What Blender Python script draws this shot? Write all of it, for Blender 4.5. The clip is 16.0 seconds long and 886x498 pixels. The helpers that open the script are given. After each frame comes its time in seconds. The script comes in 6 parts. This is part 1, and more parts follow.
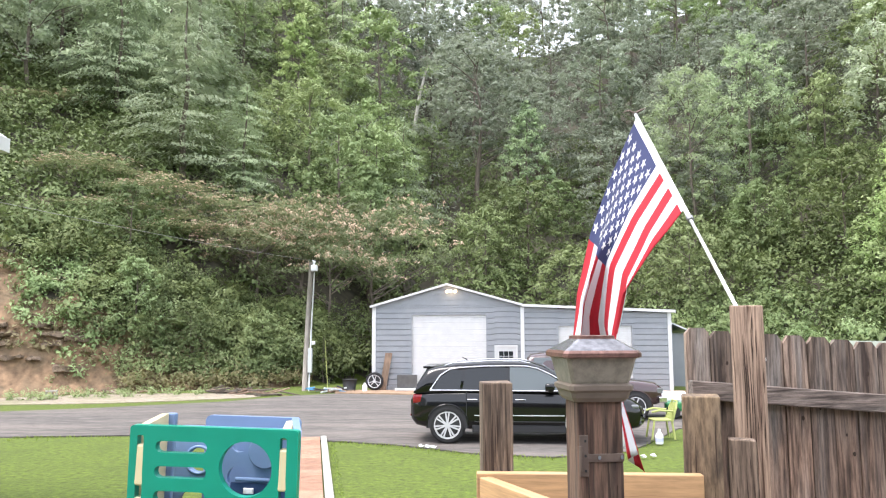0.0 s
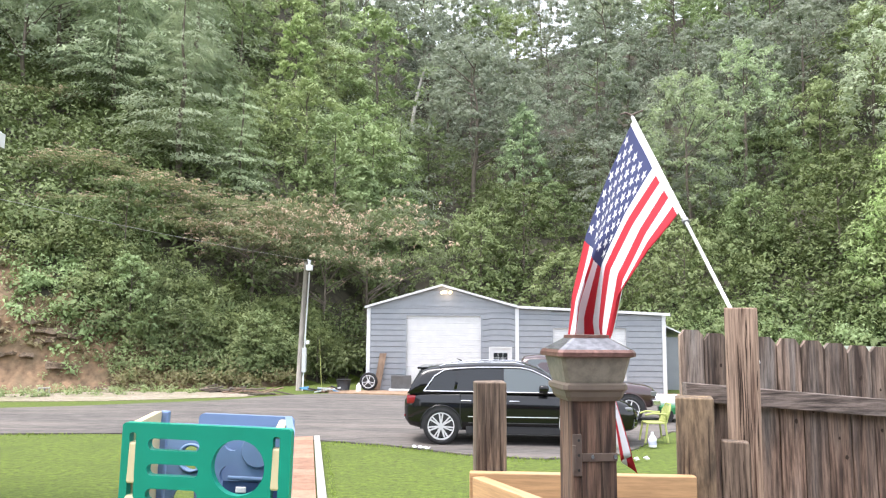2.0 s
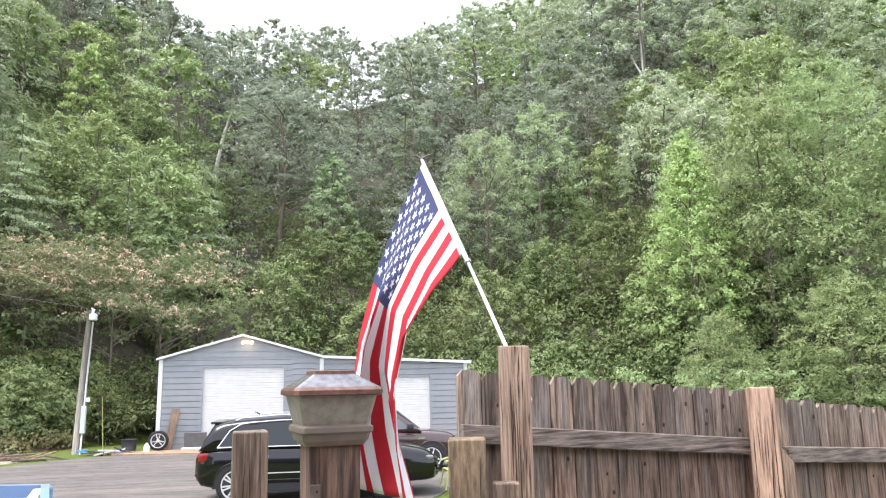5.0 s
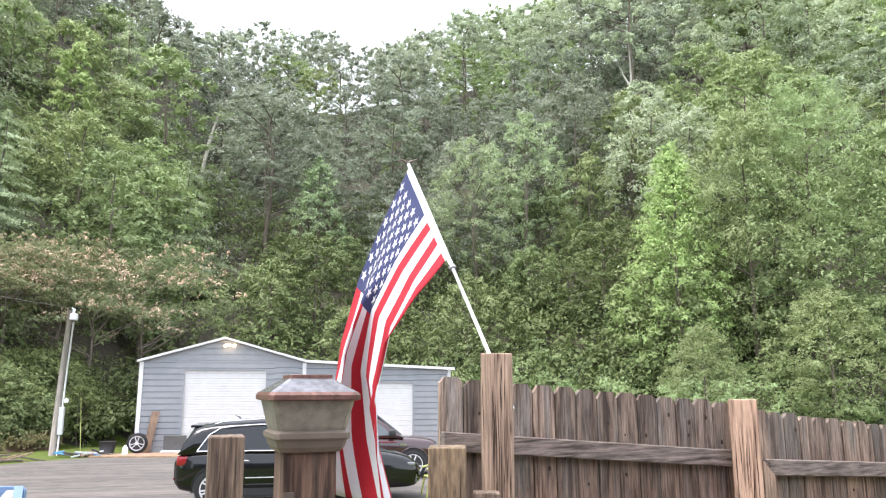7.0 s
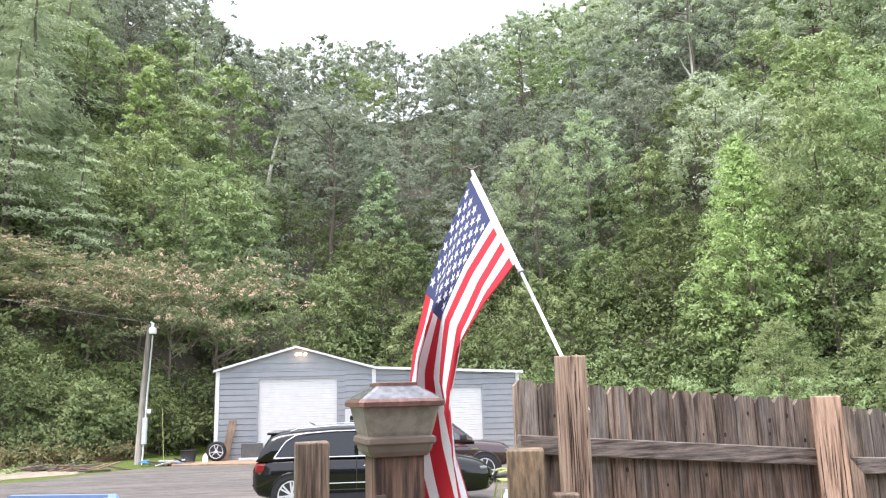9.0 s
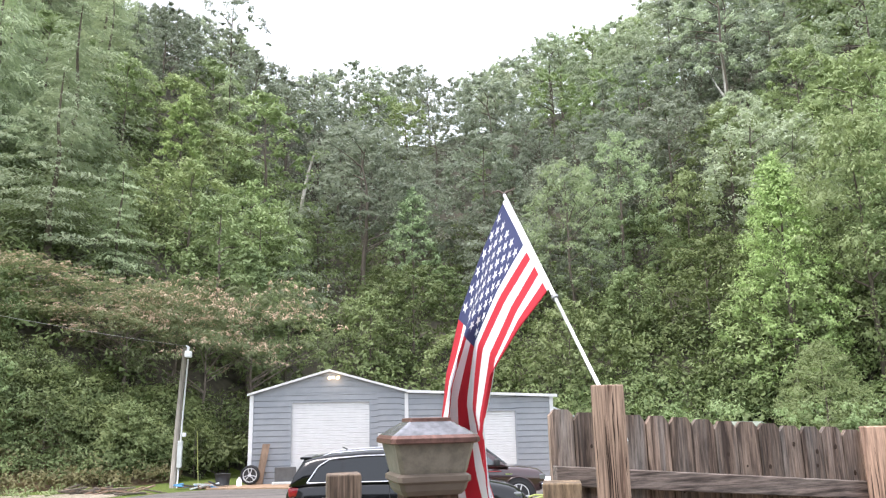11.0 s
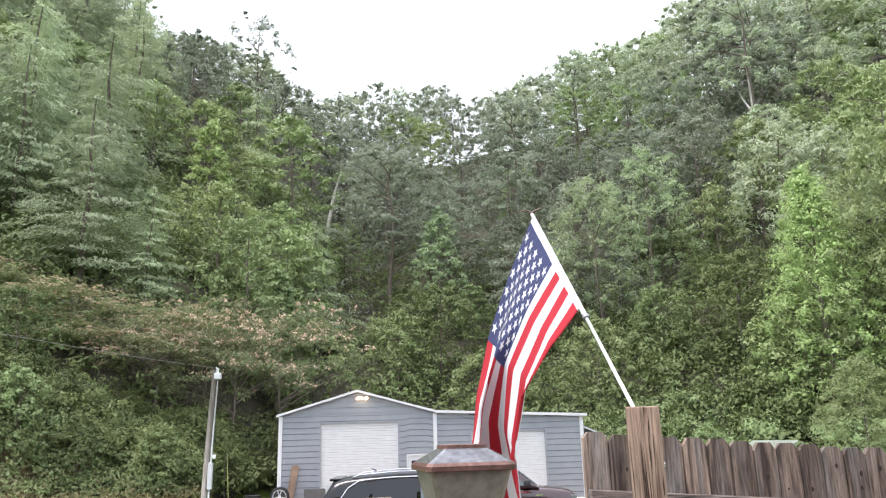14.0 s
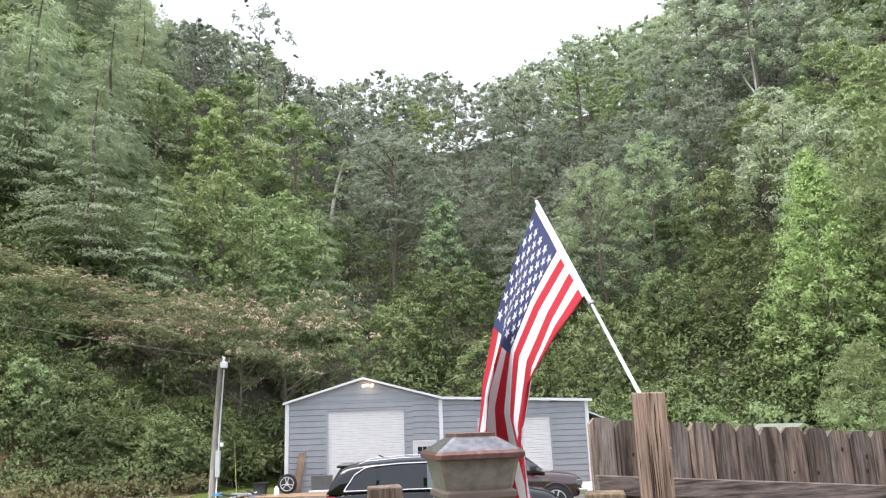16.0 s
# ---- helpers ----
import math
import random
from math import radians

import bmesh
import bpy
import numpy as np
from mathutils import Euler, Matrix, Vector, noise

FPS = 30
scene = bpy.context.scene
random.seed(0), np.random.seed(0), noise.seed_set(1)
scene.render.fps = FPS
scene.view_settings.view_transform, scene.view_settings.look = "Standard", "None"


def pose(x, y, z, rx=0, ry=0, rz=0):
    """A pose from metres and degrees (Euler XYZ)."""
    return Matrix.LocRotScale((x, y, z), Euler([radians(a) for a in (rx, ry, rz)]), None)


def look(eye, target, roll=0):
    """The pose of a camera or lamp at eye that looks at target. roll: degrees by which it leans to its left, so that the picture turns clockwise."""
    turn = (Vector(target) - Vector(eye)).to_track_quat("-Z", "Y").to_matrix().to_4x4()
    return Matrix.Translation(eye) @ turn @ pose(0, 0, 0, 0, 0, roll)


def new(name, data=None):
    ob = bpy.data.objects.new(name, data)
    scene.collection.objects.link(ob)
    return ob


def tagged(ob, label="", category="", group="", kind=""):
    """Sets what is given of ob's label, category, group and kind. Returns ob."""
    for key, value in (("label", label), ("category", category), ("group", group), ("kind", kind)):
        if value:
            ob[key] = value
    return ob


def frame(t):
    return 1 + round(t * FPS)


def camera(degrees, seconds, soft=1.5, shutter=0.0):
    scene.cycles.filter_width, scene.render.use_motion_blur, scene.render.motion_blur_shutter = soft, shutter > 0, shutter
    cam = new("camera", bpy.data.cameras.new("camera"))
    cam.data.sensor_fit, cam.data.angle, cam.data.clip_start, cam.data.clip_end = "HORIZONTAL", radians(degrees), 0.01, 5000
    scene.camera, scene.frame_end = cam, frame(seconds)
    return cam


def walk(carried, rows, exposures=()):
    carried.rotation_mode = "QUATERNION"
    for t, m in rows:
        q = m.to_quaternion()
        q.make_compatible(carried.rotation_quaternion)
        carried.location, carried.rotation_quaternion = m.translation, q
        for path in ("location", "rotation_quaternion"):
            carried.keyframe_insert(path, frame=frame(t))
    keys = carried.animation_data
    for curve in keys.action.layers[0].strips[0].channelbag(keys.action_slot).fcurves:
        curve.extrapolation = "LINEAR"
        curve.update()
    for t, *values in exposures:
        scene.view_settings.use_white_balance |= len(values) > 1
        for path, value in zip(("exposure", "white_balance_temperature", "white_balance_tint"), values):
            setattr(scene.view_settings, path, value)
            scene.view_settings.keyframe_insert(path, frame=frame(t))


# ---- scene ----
cam = camera(61.8, 16.0, 1.2)
PATH = [
    (0, (0.161, 0.239, 2.397), (0.02, 2.221, 2.62), -0.2),
    (0.5, (0.156, 0.239, 2.395), (0.004, 2.221, 2.618), -0.1),
    (1, (0.155, 0.241, 2.394), (-0.001, 2.222, 2.616), 0.2),
    (1.5, (0.159, 0.246, 2.392), (0.016, 2.228, 2.614), 0.3),
    (2, (0.161, 0.243, 2.391), (0.032, 2.226, 2.617), 0.4),
    (2.5, (0.163, 0.243, 2.39), (0.037, 2.227, 2.607), 0.3),
    (3, (0.164, 0.238, 2.388), (0.062, 2.223, 2.604), -0.6),
    (3.5, (0.179, 0.244, 2.384), (0.128, 2.222, 2.676), -2.2),
    (4, (0.22, 0.271, 2.369), (0.348, 2.238, 2.707), -2.4),
    (4.5, (0.27, 0.354, 2.368), (0.615, 2.294, 2.713), -2.0),
    (7, (0.29, 0.403, 2.368), (0.707, 2.323, 2.74), -0.1),
    (7.5, (0.287, 0.399, 2.368), (0.678, 2.325, 2.741), -0.5),
    (8, (0.281, 0.391, 2.369), (0.642, 2.323, 2.74), -0.9),
    (8.5, (0.279, 0.387, 2.369), (0.593, 2.327, 2.744), -1.3),
    (9, (0.261, 0.363, 2.37), (0.511, 2.31, 2.754), -1.4),
    (11.5, (0.264, 0.404, 2.394), (0.419, 2.344, 2.855), -1.3),
    (12, (0.266, 0.414, 2.397), (0.409, 2.352, 2.872), -1.4),
    (12.5, (0.268, 0.416, 2.396), (0.411, 2.35, 2.883), -1.5),
    (13, (0.265, 0.404, 2.397), (0.403, 2.338, 2.89), -1.7),
    (13.5, (0.256, 0.4, 2.399), (0.372, 2.334, 2.895), -1.5),
    (14, (0.253, 0.402, 2.399), (0.348, 2.337, 2.896), -1.6),
    (14.5, (0.252, 0.41, 2.402), (0.338, 2.344, 2.903), -1.8),
    (15, (0.246, 0.404, 2.402), (0.328, 2.341, 2.894), -2.2),
    (15.5, (0.25, 0.408, 2.403), (0.329, 2.349, 2.877), -2.2),
    (16, (0.248, 0.396, 2.403), (0.332, 2.34, 2.866), -2.1),
]
EXPOSURES = [(0, 1.76, 6500, 15), (9, 1.74, 6500, 15), (11.5, 1.52, 6500, 15), (13, 1.45, 6500, 15), (14.5, 1.39, 6500, 15), (16, 1.36, 6500, 15)]
walk(cam, [(t, look(eye, aim, lean)) for t, eye, aim, lean in PATH], EXPOSURES)

# ---- world, sun, exposure ----
world = bpy.data.worlds.new("overcast")
scene.world = world
world.use_nodes = True
wt = world.node_tree
wt.nodes.clear()
w_out = wt.nodes.new("ShaderNodeOutputWorld")
w_add = wt.nodes.new("ShaderNodeAddShader")
w_sky = wt.nodes.new("ShaderNodeTexSky")
w_sky.sky_type, w_sky.sun_disc = "NISHITA", False
w_sky.sun_elevation, w_sky.sun_rotation = radians(69), radians(240)
w_bg = wt.nodes.new("ShaderNodeBackground")
w_bg.inputs["Strength"].default_value = 0.05
w_cloud = wt.nodes.new("ShaderNodeBackground")
w_cloud.inputs["Color"].default_value = (0.93, 0.97, 1.0, 1)
w_cloud.inputs["Strength"].default_value = 0.72
wt.links.new(w_sky.outputs[0], w_bg.inputs["Color"])
wt.links.new(w_bg.outputs[0], w_add.inputs[0])
wt.links.new(w_cloud.outputs[0], w_add.inputs[1])
wt.links.new(w_add.outputs[0], w_out.inputs[0])
sun_data = bpy.data.lights.new("sun", "SUN")
sun_data.energy, sun_data.angle, sun_data.color = 1.5, radians(25), (1.0, 0.96, 0.9)
sun = new("sun", sun_data)
sun.matrix_world = look((-38, -2, 110), (0, 20, 0))


# ---- materials ----
def material(name, base, rough=0.6, metal=0.0, **kw):
    """Principled material with two scales of colour variation and a fine bump."""
    m = bpy.data.materials.new(name)
    m.use_nodes = True
    t = m.node_tree
    p = t.nodes["Principled BSDF"]
    p.inputs["Base Color"].default_value = (*base, 1)
    p.inputs["Roughness"].default_value = rough
    p.inputs["Metallic"].default_value = metal
    vary = kw.get("vary", 0.0)
    if vary or kw.get("dirt"):
        co = t.nodes.new("ShaderNodeTexCoord")
        mp = t.nodes.new("ShaderNodeMapping")
        mp.inputs["Scale"].default_value = kw.get("stretch", (1, 1, 1))
        if kw.get("each"):
            who = t.nodes.new("ShaderNodeObjectInfo")
            far = t.nodes.new("ShaderNodeVectorMath")
            far.operation = "MULTIPLY_ADD"
            far.inputs[1].default_value = (37.0, 53.0, 71.0)
            t.links.new(who.outputs["Random"], far.inputs[0])
            t.links.new(co.outputs["Object"], far.inputs[2])
            t.links.new(far.outputs[0], mp.inputs[0])
        else:
            t.links.new(co.outputs["Object"], mp.inputs[0])
        n1 = t.nodes.new("ShaderNodeTexNoise")
        n1.inputs["Scale"].default_value, n1.inputs["Detail"].default_value = kw.get("scale", 8.0), 6
        n1.inputs["Distortion"].default_value = kw.get("warp", 0.0)
        n2 = t.nodes.new("ShaderNodeTexNoise")
        n2.inputs["Distortion"].default_value = kw.get("warp", 0.0)
        n2.inputs["Scale"].default_value, n2.inputs["Detail"].default_value = kw.get("scale2", 1.3), 4
        t.links.new(mp.outputs[0], n1.inputs[0])
        t.links.new(mp.outputs[0], n2.inputs[0])
        ramp = t.nodes.new("ShaderNodeValToRGB")
        lo = kw.get("dark", tuple(c * (1 - vary) for c in base))
        hi = kw.get("light", tuple(min(1, c * (1 + vary)) for c in base))
        ramp.color_ramp.elements[0].position, ramp.color_ramp.elements[1].position = kw.get("span", (0.3, 0.7))
        ramp.color_ramp.elements[0].color, ramp.color_ramp.elements[1].color = (*lo, 1), (*hi, 1)
        t.links.new(n1.outputs[0], ramp.inputs[0])
        mix = t.nodes.new("ShaderNodeMix")
        mix.data_type = "RGBA"
        mr = t.nodes.new("ShaderNodeMapRange")
        mr.inputs[1].default_value, mr.inputs[2].default_value = 0.45, 0.72
        mr.inputs[4].default_value = kw.get("dirt", 0.25)
        t.links.new(n2.outputs[0], mr.inputs[0])
        t.links.new(mr.outputs[0], mix.inputs[0])
        t.links.new(ramp.outputs[0], mix.inputs[6])
        mix.inputs[7].default_value = (*kw.get("stain", tuple(c * 0.6 for c in base)), 1)
        last = mix.outputs[2]
        if kw.get("fine"):
            n3 = t.nodes.new("ShaderNodeTexNoise")
            n3.inputs["Scale"].default_value, n3.inputs["Detail"].default_value = kw["fine"], 5
            n3.inputs["Roughness"].default_value = 0.7
            t.links.new(mp.outputs[0], n3.inputs[0])
            fr = t.nodes.new("ShaderNodeMapRange")
            fr.inputs[1].default_value, fr.inputs[2].default_value = 0.36, 0.62
            fr.inputs[3].default_value, fr.inputs[4].default_value = 1 - kw.get("grain", 0.45), 1.18
            t.links.new(n3.outputs[0], fr.inputs[0])
            fm = t.nodes.new("ShaderNodeMix")
            fm.data_type, fm.blend_type = "RGBA", "MULTIPLY"
            fm.inputs[0].default_value = 1.0
            t.links.new(last, fm.inputs[6])
            t.links.new(fr.outputs[0], fm.inputs[7])
            last = fm.outputs[2]
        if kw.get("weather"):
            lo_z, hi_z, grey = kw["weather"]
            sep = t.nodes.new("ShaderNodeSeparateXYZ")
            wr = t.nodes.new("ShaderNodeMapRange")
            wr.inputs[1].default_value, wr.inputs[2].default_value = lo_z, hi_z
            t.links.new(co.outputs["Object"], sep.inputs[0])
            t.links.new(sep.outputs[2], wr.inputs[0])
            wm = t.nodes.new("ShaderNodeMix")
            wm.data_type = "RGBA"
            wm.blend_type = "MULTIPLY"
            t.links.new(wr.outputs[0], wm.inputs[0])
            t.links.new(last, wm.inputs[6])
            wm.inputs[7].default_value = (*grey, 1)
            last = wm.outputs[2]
        if kw.get("each"):
            oi = t.nodes.new("ShaderNodeObjectInfo")
            hsv = t.nodes.new("ShaderNodeHueSaturation")
            r2 = t.nodes.new("ShaderNodeMapRange")
            r2.inputs[3].default_value, r2.inputs[4].default_value = 1 - kw["each"], 1 + kw["each"]
            t.links.new(oi.outputs["Random"], r2.inputs[0])
            t.links.new(r2.outputs[0], hsv.inputs["Value"])
            t.links.new(last, hsv.inputs["Color"])
            last = hsv.outputs[0]
        t.links.new(last, p.inputs["Base Color"])
        if kw.get("bump"):
            b = t.nodes.new("ShaderNodeBump")
            b.inputs["Strength"].default_value, b.inputs["Distance"].default_value = kw["bump"], kw.get("depth", 0.004)
            t.links.new(n1.outputs[0], b.inputs["Height"])
            t.links.new(b.outputs[0], p.inputs["Normal"])
    if kw.get("coat"):
        p.inputs["Coat Weight"].default_value, p.inputs["Coat Roughness"].default_value = kw["coat"], 0.04
    if kw.get("glow"):
        p.inputs["Emission Color"].default_value, p.inputs["Emission Strength"].default_value = (*base, 1), kw["glow"]
    return m


def leaf_material(name, dark, light, gloss=0.7, trans=0.45, hue=0.016, dusty=0.0):
    """Leaves: colour varies leaf by leaf and plant by plant, with light passing through."""
    m = bpy.data.materials.new(name)
    m.use_nodes = True
    t = m.node_tree
    p = t.nodes["Principled BSDF"]
    out = t.nodes["Material Output"]
    geo = t.nodes.new("ShaderNodeNewGeometry")
    oi = t.nodes.new("ShaderNodeObjectInfo")
    ramp = t.nodes.new("ShaderNodeValToRGB")
    ramp.color_ramp.elements[0].color, ramp.color_ramp.elements[1].color = (*dark, 1), (*light, 1)
    t.links.new(geo.outputs["Random Per Island"], ramp.inputs[0])
    hsv = t.nodes.new("ShaderNodeHueSaturation")
    r1, r2 = t.nodes.new("ShaderNodeMapRange"), t.nodes.new("ShaderNodeMapRange")
    r1.inputs[3].default_value, r1.inputs[4].default_value = 0.5 - hue, 0.5 + hue * 0.6
    r2.inputs[3].default_value, r2.inputs[4].default_value = 0.82, 1.18
    mul = t.nodes.new("ShaderNodeMath")
    mul.operation = "MULTIPLY"
    mul.inputs[1].default_value = 7.31
    fr = t.nodes.new("ShaderNodeMath")
    fr.operation = "FRACT"
    t.links.new(oi.outputs["Random"], r1.inputs[0])
    t.links.new(oi.outputs["Random"], mul.inputs[0])
    t.links.new(mul.outputs[0], fr.inputs[0])
    t.links.new(fr.outputs[0], r2.inputs[0])
    t.links.new(r1.outputs[0], hsv.inputs["Hue"])
    t.links.new(r2.outputs[0], hsv.inputs["Value"])
    t.links.new(ramp.outputs[0], hsv.inputs["Color"])
    t.links.new(hsv.outputs[0], p.inputs["Base Color"])
    p.inputs["Roughness"].default_value = gloss
    # whitish sheen that imitates haze over distant leaves
    p.inputs["Sheen Weight"].default_value, p.inputs["Sheen Roughness"].default_value = dusty, 0.5
    tr = t.nodes.new("ShaderNodeBsdfTranslucent")
    t.links.new(hsv.outputs[0], tr.inputs["Color"])
    mx = t.nodes.new("ShaderNodeMixShader")
    mx.inputs[0].default_value = trans
    t.links.new(p.outputs[0], mx.inputs[1])
    t.links.new(tr.outputs[0], mx.inputs[2])
    t.links.new(mx.outputs[0], out.inputs[0])
    return m


LEAF_MID = leaf_material("leaf_mid", (0.21, 0.28, 0.118), (0.275, 0.355, 0.155), trans=0.34)
# low growth coloured darker to stand in for shade in its deep gaps
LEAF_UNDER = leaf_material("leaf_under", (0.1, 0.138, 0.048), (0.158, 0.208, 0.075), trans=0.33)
# dark, needle and grey leaves are lifted and greyed to stand in for haze
LEAF_DARK = leaf_material("leaf_dark", (0.185, 0.22, 0.15), (0.22, 0.26, 0.178), dusty=0.4)
LEAF_LIGHT = leaf_material("leaf_light", (0.23, 0.3, 0.135), (0.305, 0.385, 0.185))
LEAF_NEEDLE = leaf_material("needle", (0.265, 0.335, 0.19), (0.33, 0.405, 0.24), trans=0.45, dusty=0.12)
LEAF_HAZE_GREY = leaf_material("leaf_grey", (0.31, 0.375, 0.235), (0.36, 0.43, 0.275), dusty=0.4)
LEAF_BRIGHT = leaf_material("leaf_bright", (0.28, 0.39, 0.15), (0.36, 0.47, 0.2))
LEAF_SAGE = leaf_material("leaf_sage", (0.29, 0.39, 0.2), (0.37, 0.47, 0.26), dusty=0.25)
LEAF_DRY = leaf_material("leaf_dry", (0.18, 0.165, 0.08), (0.3, 0.27, 0.14))
LEAF_MIMOSA = leaf_material("leaf_mimosa", (0.155, 0.185, 0.085), (0.205, 0.235, 0.115))
BLOOM = leaf_material("bloom", (0.4, 0.27, 0.19), (0.66, 0.53, 0.4), hue=0.0)
GRASS_BLADE = leaf_material("grass_blade", (0.16, 0.225, 0.04), (0.2, 0.27, 0.055), trans=0.5, hue=0.01)
BARK = material("bark", (0.11, 0.09, 0.07), 0.9, vary=0.4, scale=14, stretch=(1, 1, 0.2), bump=0.6)
BARK_PALE = material("bark_pale", (0.42, 0.4, 0.36), 0.85, vary=0.25, scale=6, stretch=(1, 1, 0.2))
FOREST_SOIL = material("forest_soil", (0.05, 0.045, 0.03), 0.95, vary=0.4, scale=2.0, bump=0.5)
LAWN = material("lawn", (0.09, 0.128, 0.011), 0.95, vary=0.45, scale=9, scale2=1.3, stain=(0.064, 0.096, 0.009), dirt=0.7, bump=0.8, depth=0.03, fine=30, grain=0.5)
ASPHALT = material("asphalt", (0.105, 0.094, 0.086), 0.88, vary=0.5, scale=7, scale2=0.9, stretch=(0.22, 1.8, 1), stain=(0.185, 0.16, 0.14), dirt=0.9, bump=0.5, depth=0.01, fine=16, grain=0.45)
GRAVEL = material("gravel", (0.29, 0.245, 0.19), 0.95, vary=0.4, scale=9, scale2=0.9, stretch=(0.5, 1.2, 1), stain=(0.15, 0.16, 0.06), dirt=0.65, bump=0.8, depth=0.02, fine=40, grain=0.4)
CLAY = material("clay", (0.215, 0.138, 0.082), 0.95, vary=0.5, scale=4, scale2=0.9, stain=(0.13, 0.105, 0.065), dirt=0.85, bump=0.8, depth=0.08)
ROCK = material("rock", (0.2, 0.145, 0.1), 0.92, vary=0.45, scale=5, bump=0.8, depth=0.04, dirt=0.5, stain=(0.12, 0.09, 0.065), fine=20)
SIDING = material("siding", (0.24, 0.252, 0.27), 0.45, vary=0.06, scale=3, scale2=0.8, stain=(0.17, 0.19, 0.22), dirt=0.4)
WHITE_METAL = material("white_metal", (0.56, 0.56, 0.56), 0.4, vary=0.05, scale=4, dirt=0.15, stain=(0.6, 0.6, 0.58))
ROOF_METAL = material("roof_metal", (0.6, 0.62, 0.64), 0.35, vary=0.08, scale=3)
DARK = material("dark_void", (0.02, 0.02, 0.022), 0.8)
GLASS_DARK = material("dark_glass", (0.02, 0.024, 0.026), 0.06, coat=0.5)
CONCRETE = material("concrete", (0.34, 0.33, 0.3), 0.9, vary=0.15, scale=12, dirt=0.4)
PAVER = material("paver", (0.3, 0.165, 0.108), 0.9, vary=0.25, scale=6, dirt=0.5, stain=(0.34, 0.235, 0.165), each=0.18, fine=50, grain=0.3)
WOOD_BROWN = material("brown_wood", (0.12, 0.068, 0.046), 0.85, span=(0.36, 0.58), dark=(0.04, 0.02, 0.014), vary=0.5, scale=22, scale2=9, stretch=(3, 3, 0.22), warp=0.5, dirt=0.75, stain=(0.2, 0.14, 0.1), bump=0.6, fine=55, grain=0.5)
WOOD_POST = material("post_wood", (0.185, 0.135, 0.098), 0.85, span=(0.3, 0.6), dark=(0.06, 0.04, 0.028), vary=0.4, scale=24, scale2=9, stretch=(3, 3, 0.16), warp=0.5, dirt=0.7, stain=(0.075, 0.05, 0.034), bump=0.8, each=0.12, fine=60, grain=0.55)
WOOD_NEW = material("new_lumber", (0.44, 0.27, 0.135), 0.6, vary=0.16, scale=9, scale2=3, stretch=(0.2, 3, 3), dirt=0.4, stain=(0.44, 0.26, 0.125), fine=40, grain=0.18)
CAP_COPPER = material("cap_copper", (0.2, 0.105, 0.085), 0.4, metal=0.35, vary=0.3, scale=20, dirt=0.5, stain=(0.14, 0.1, 0.09), fine=90, grain=0.35)
CAP_BODY = material("cap_body", (0.245, 0.215, 0.17), 0.5, vary=0.12, scale=14, dirt=0.5, stain=(0.18, 0.155, 0.12), fine=60, grain=0.2)
STEEL = material("steel", (0.12, 0.095, 0.08), 0.6, metal=0.3, vary=0.3, scale=20, dirt=0.5, stain=(0.16, 0.08, 0.05))


# ---- mesh helpers ----
def part(name, bm, mat, parent=None, label="", smooth=False):
    me = bpy.data.meshes.new(name)
    bm.to_mesh(me)
    bm.free()
    for mm in (mat if isinstance(mat, (list, tuple)) else [mat]):
        me.materials.append(mm)
    if smooth:
        for f in me.polygons:
            f.use_smooth = True
    ob = new(name, me)
    if parent is not None:
        ob.parent = parent
    if label:
        ob["label"] = label
    return ob


def thing(name, m, label, category, group="", kind=""):
    ob = new(name)
    ob.matrix_world = m
    return tagged(ob, label, category, group, kind)


def box(bm, x0, x1, y0, y1, z0, z1, bevel=0.0, m=None):
    r = bmesh.ops.create_cube(bm, size=1.0)
    vs = r["verts"]
    for v in vs:
        v.co = Vector((x0 + (v.co.x + 0.5) * (x1 - x0), y0 + (v.co.y + 0.5) * (y1 - y0), z0 + (v.co.z + 0.5) * (z1 - z0)))
    if m is not None:
        bmesh.ops.transform(bm, matrix=m, verts=vs)
    if bevel:
        es = list({e for v in vs for e in v.link_edges})
        bmesh.ops.bevel(bm, geom=es, offset=bevel, segments=2, affect="EDGES", profile=0.5)
    return bm


def boxed(*a, **k):
    return box(bmesh.new(), *a, **k)


def tube(bm, pts, radii, sides=8, caps=True):
    """A round bar along pts, with its own radius at each point."""
    rings = []
    for i, p in enumerate(pts):
        p = Vector(p)
        a = Vector(pts[max(0, i - 1)])
        b = Vector(pts[min(len(pts) - 1, i + 1)])
        d = (b - a).normalized()
        s = d.cross(Vector((0, 0, 1)) if abs(d.z) < 0.9 else Vector((0, 1, 0))).normalized()
        u = s.cross(d)
        r = radii[i] if isinstance(radii, (list, tuple)) else radii
        rings.append([bm.verts.new(p + r * (math.cos(2 * math.pi * k / sides) * s + math.sin(2 * math.pi * k / sides) * u)) for k in range(sides)])
    for a, b in zip(rings, rings[1:]):
        for k in range(sides):
            bm.faces.new((a[k], a[(k + 1) % sides], b[(k + 1) % sides], b[k]))
    if caps:
        bm.faces.new(rings[0])
        bm.faces.new(rings[-1][::-1])
    return bm


def prism(bm, outline, depth, axis="y", at=0.0):
    """An outline of (a, b) pairs pushed along an axis: for y the pairs are x, z; for x they are y, z; for z they are x, y."""
    def put(a, b, d):
        return {"y": (a, d, b), "x": (d, a, b), "z": (a, b, d)}[axis]
    lo = [bm.verts.new(put(a, b, at)) for a, b in outline]
    hi = [bm.verts.new(put(a, b, at + depth)) for a, b in outline]
    n = len(outline)
    bm.faces.new(lo)
    bm.faces.new(hi[::-1])
    for i in range(n):
        bm.faces.new((lo[i], lo[(i + 1) % n], hi[(i + 1) % n], hi[i]))
    bmesh.ops.recalc_face_normals(bm, faces=bm.faces)
    return bm


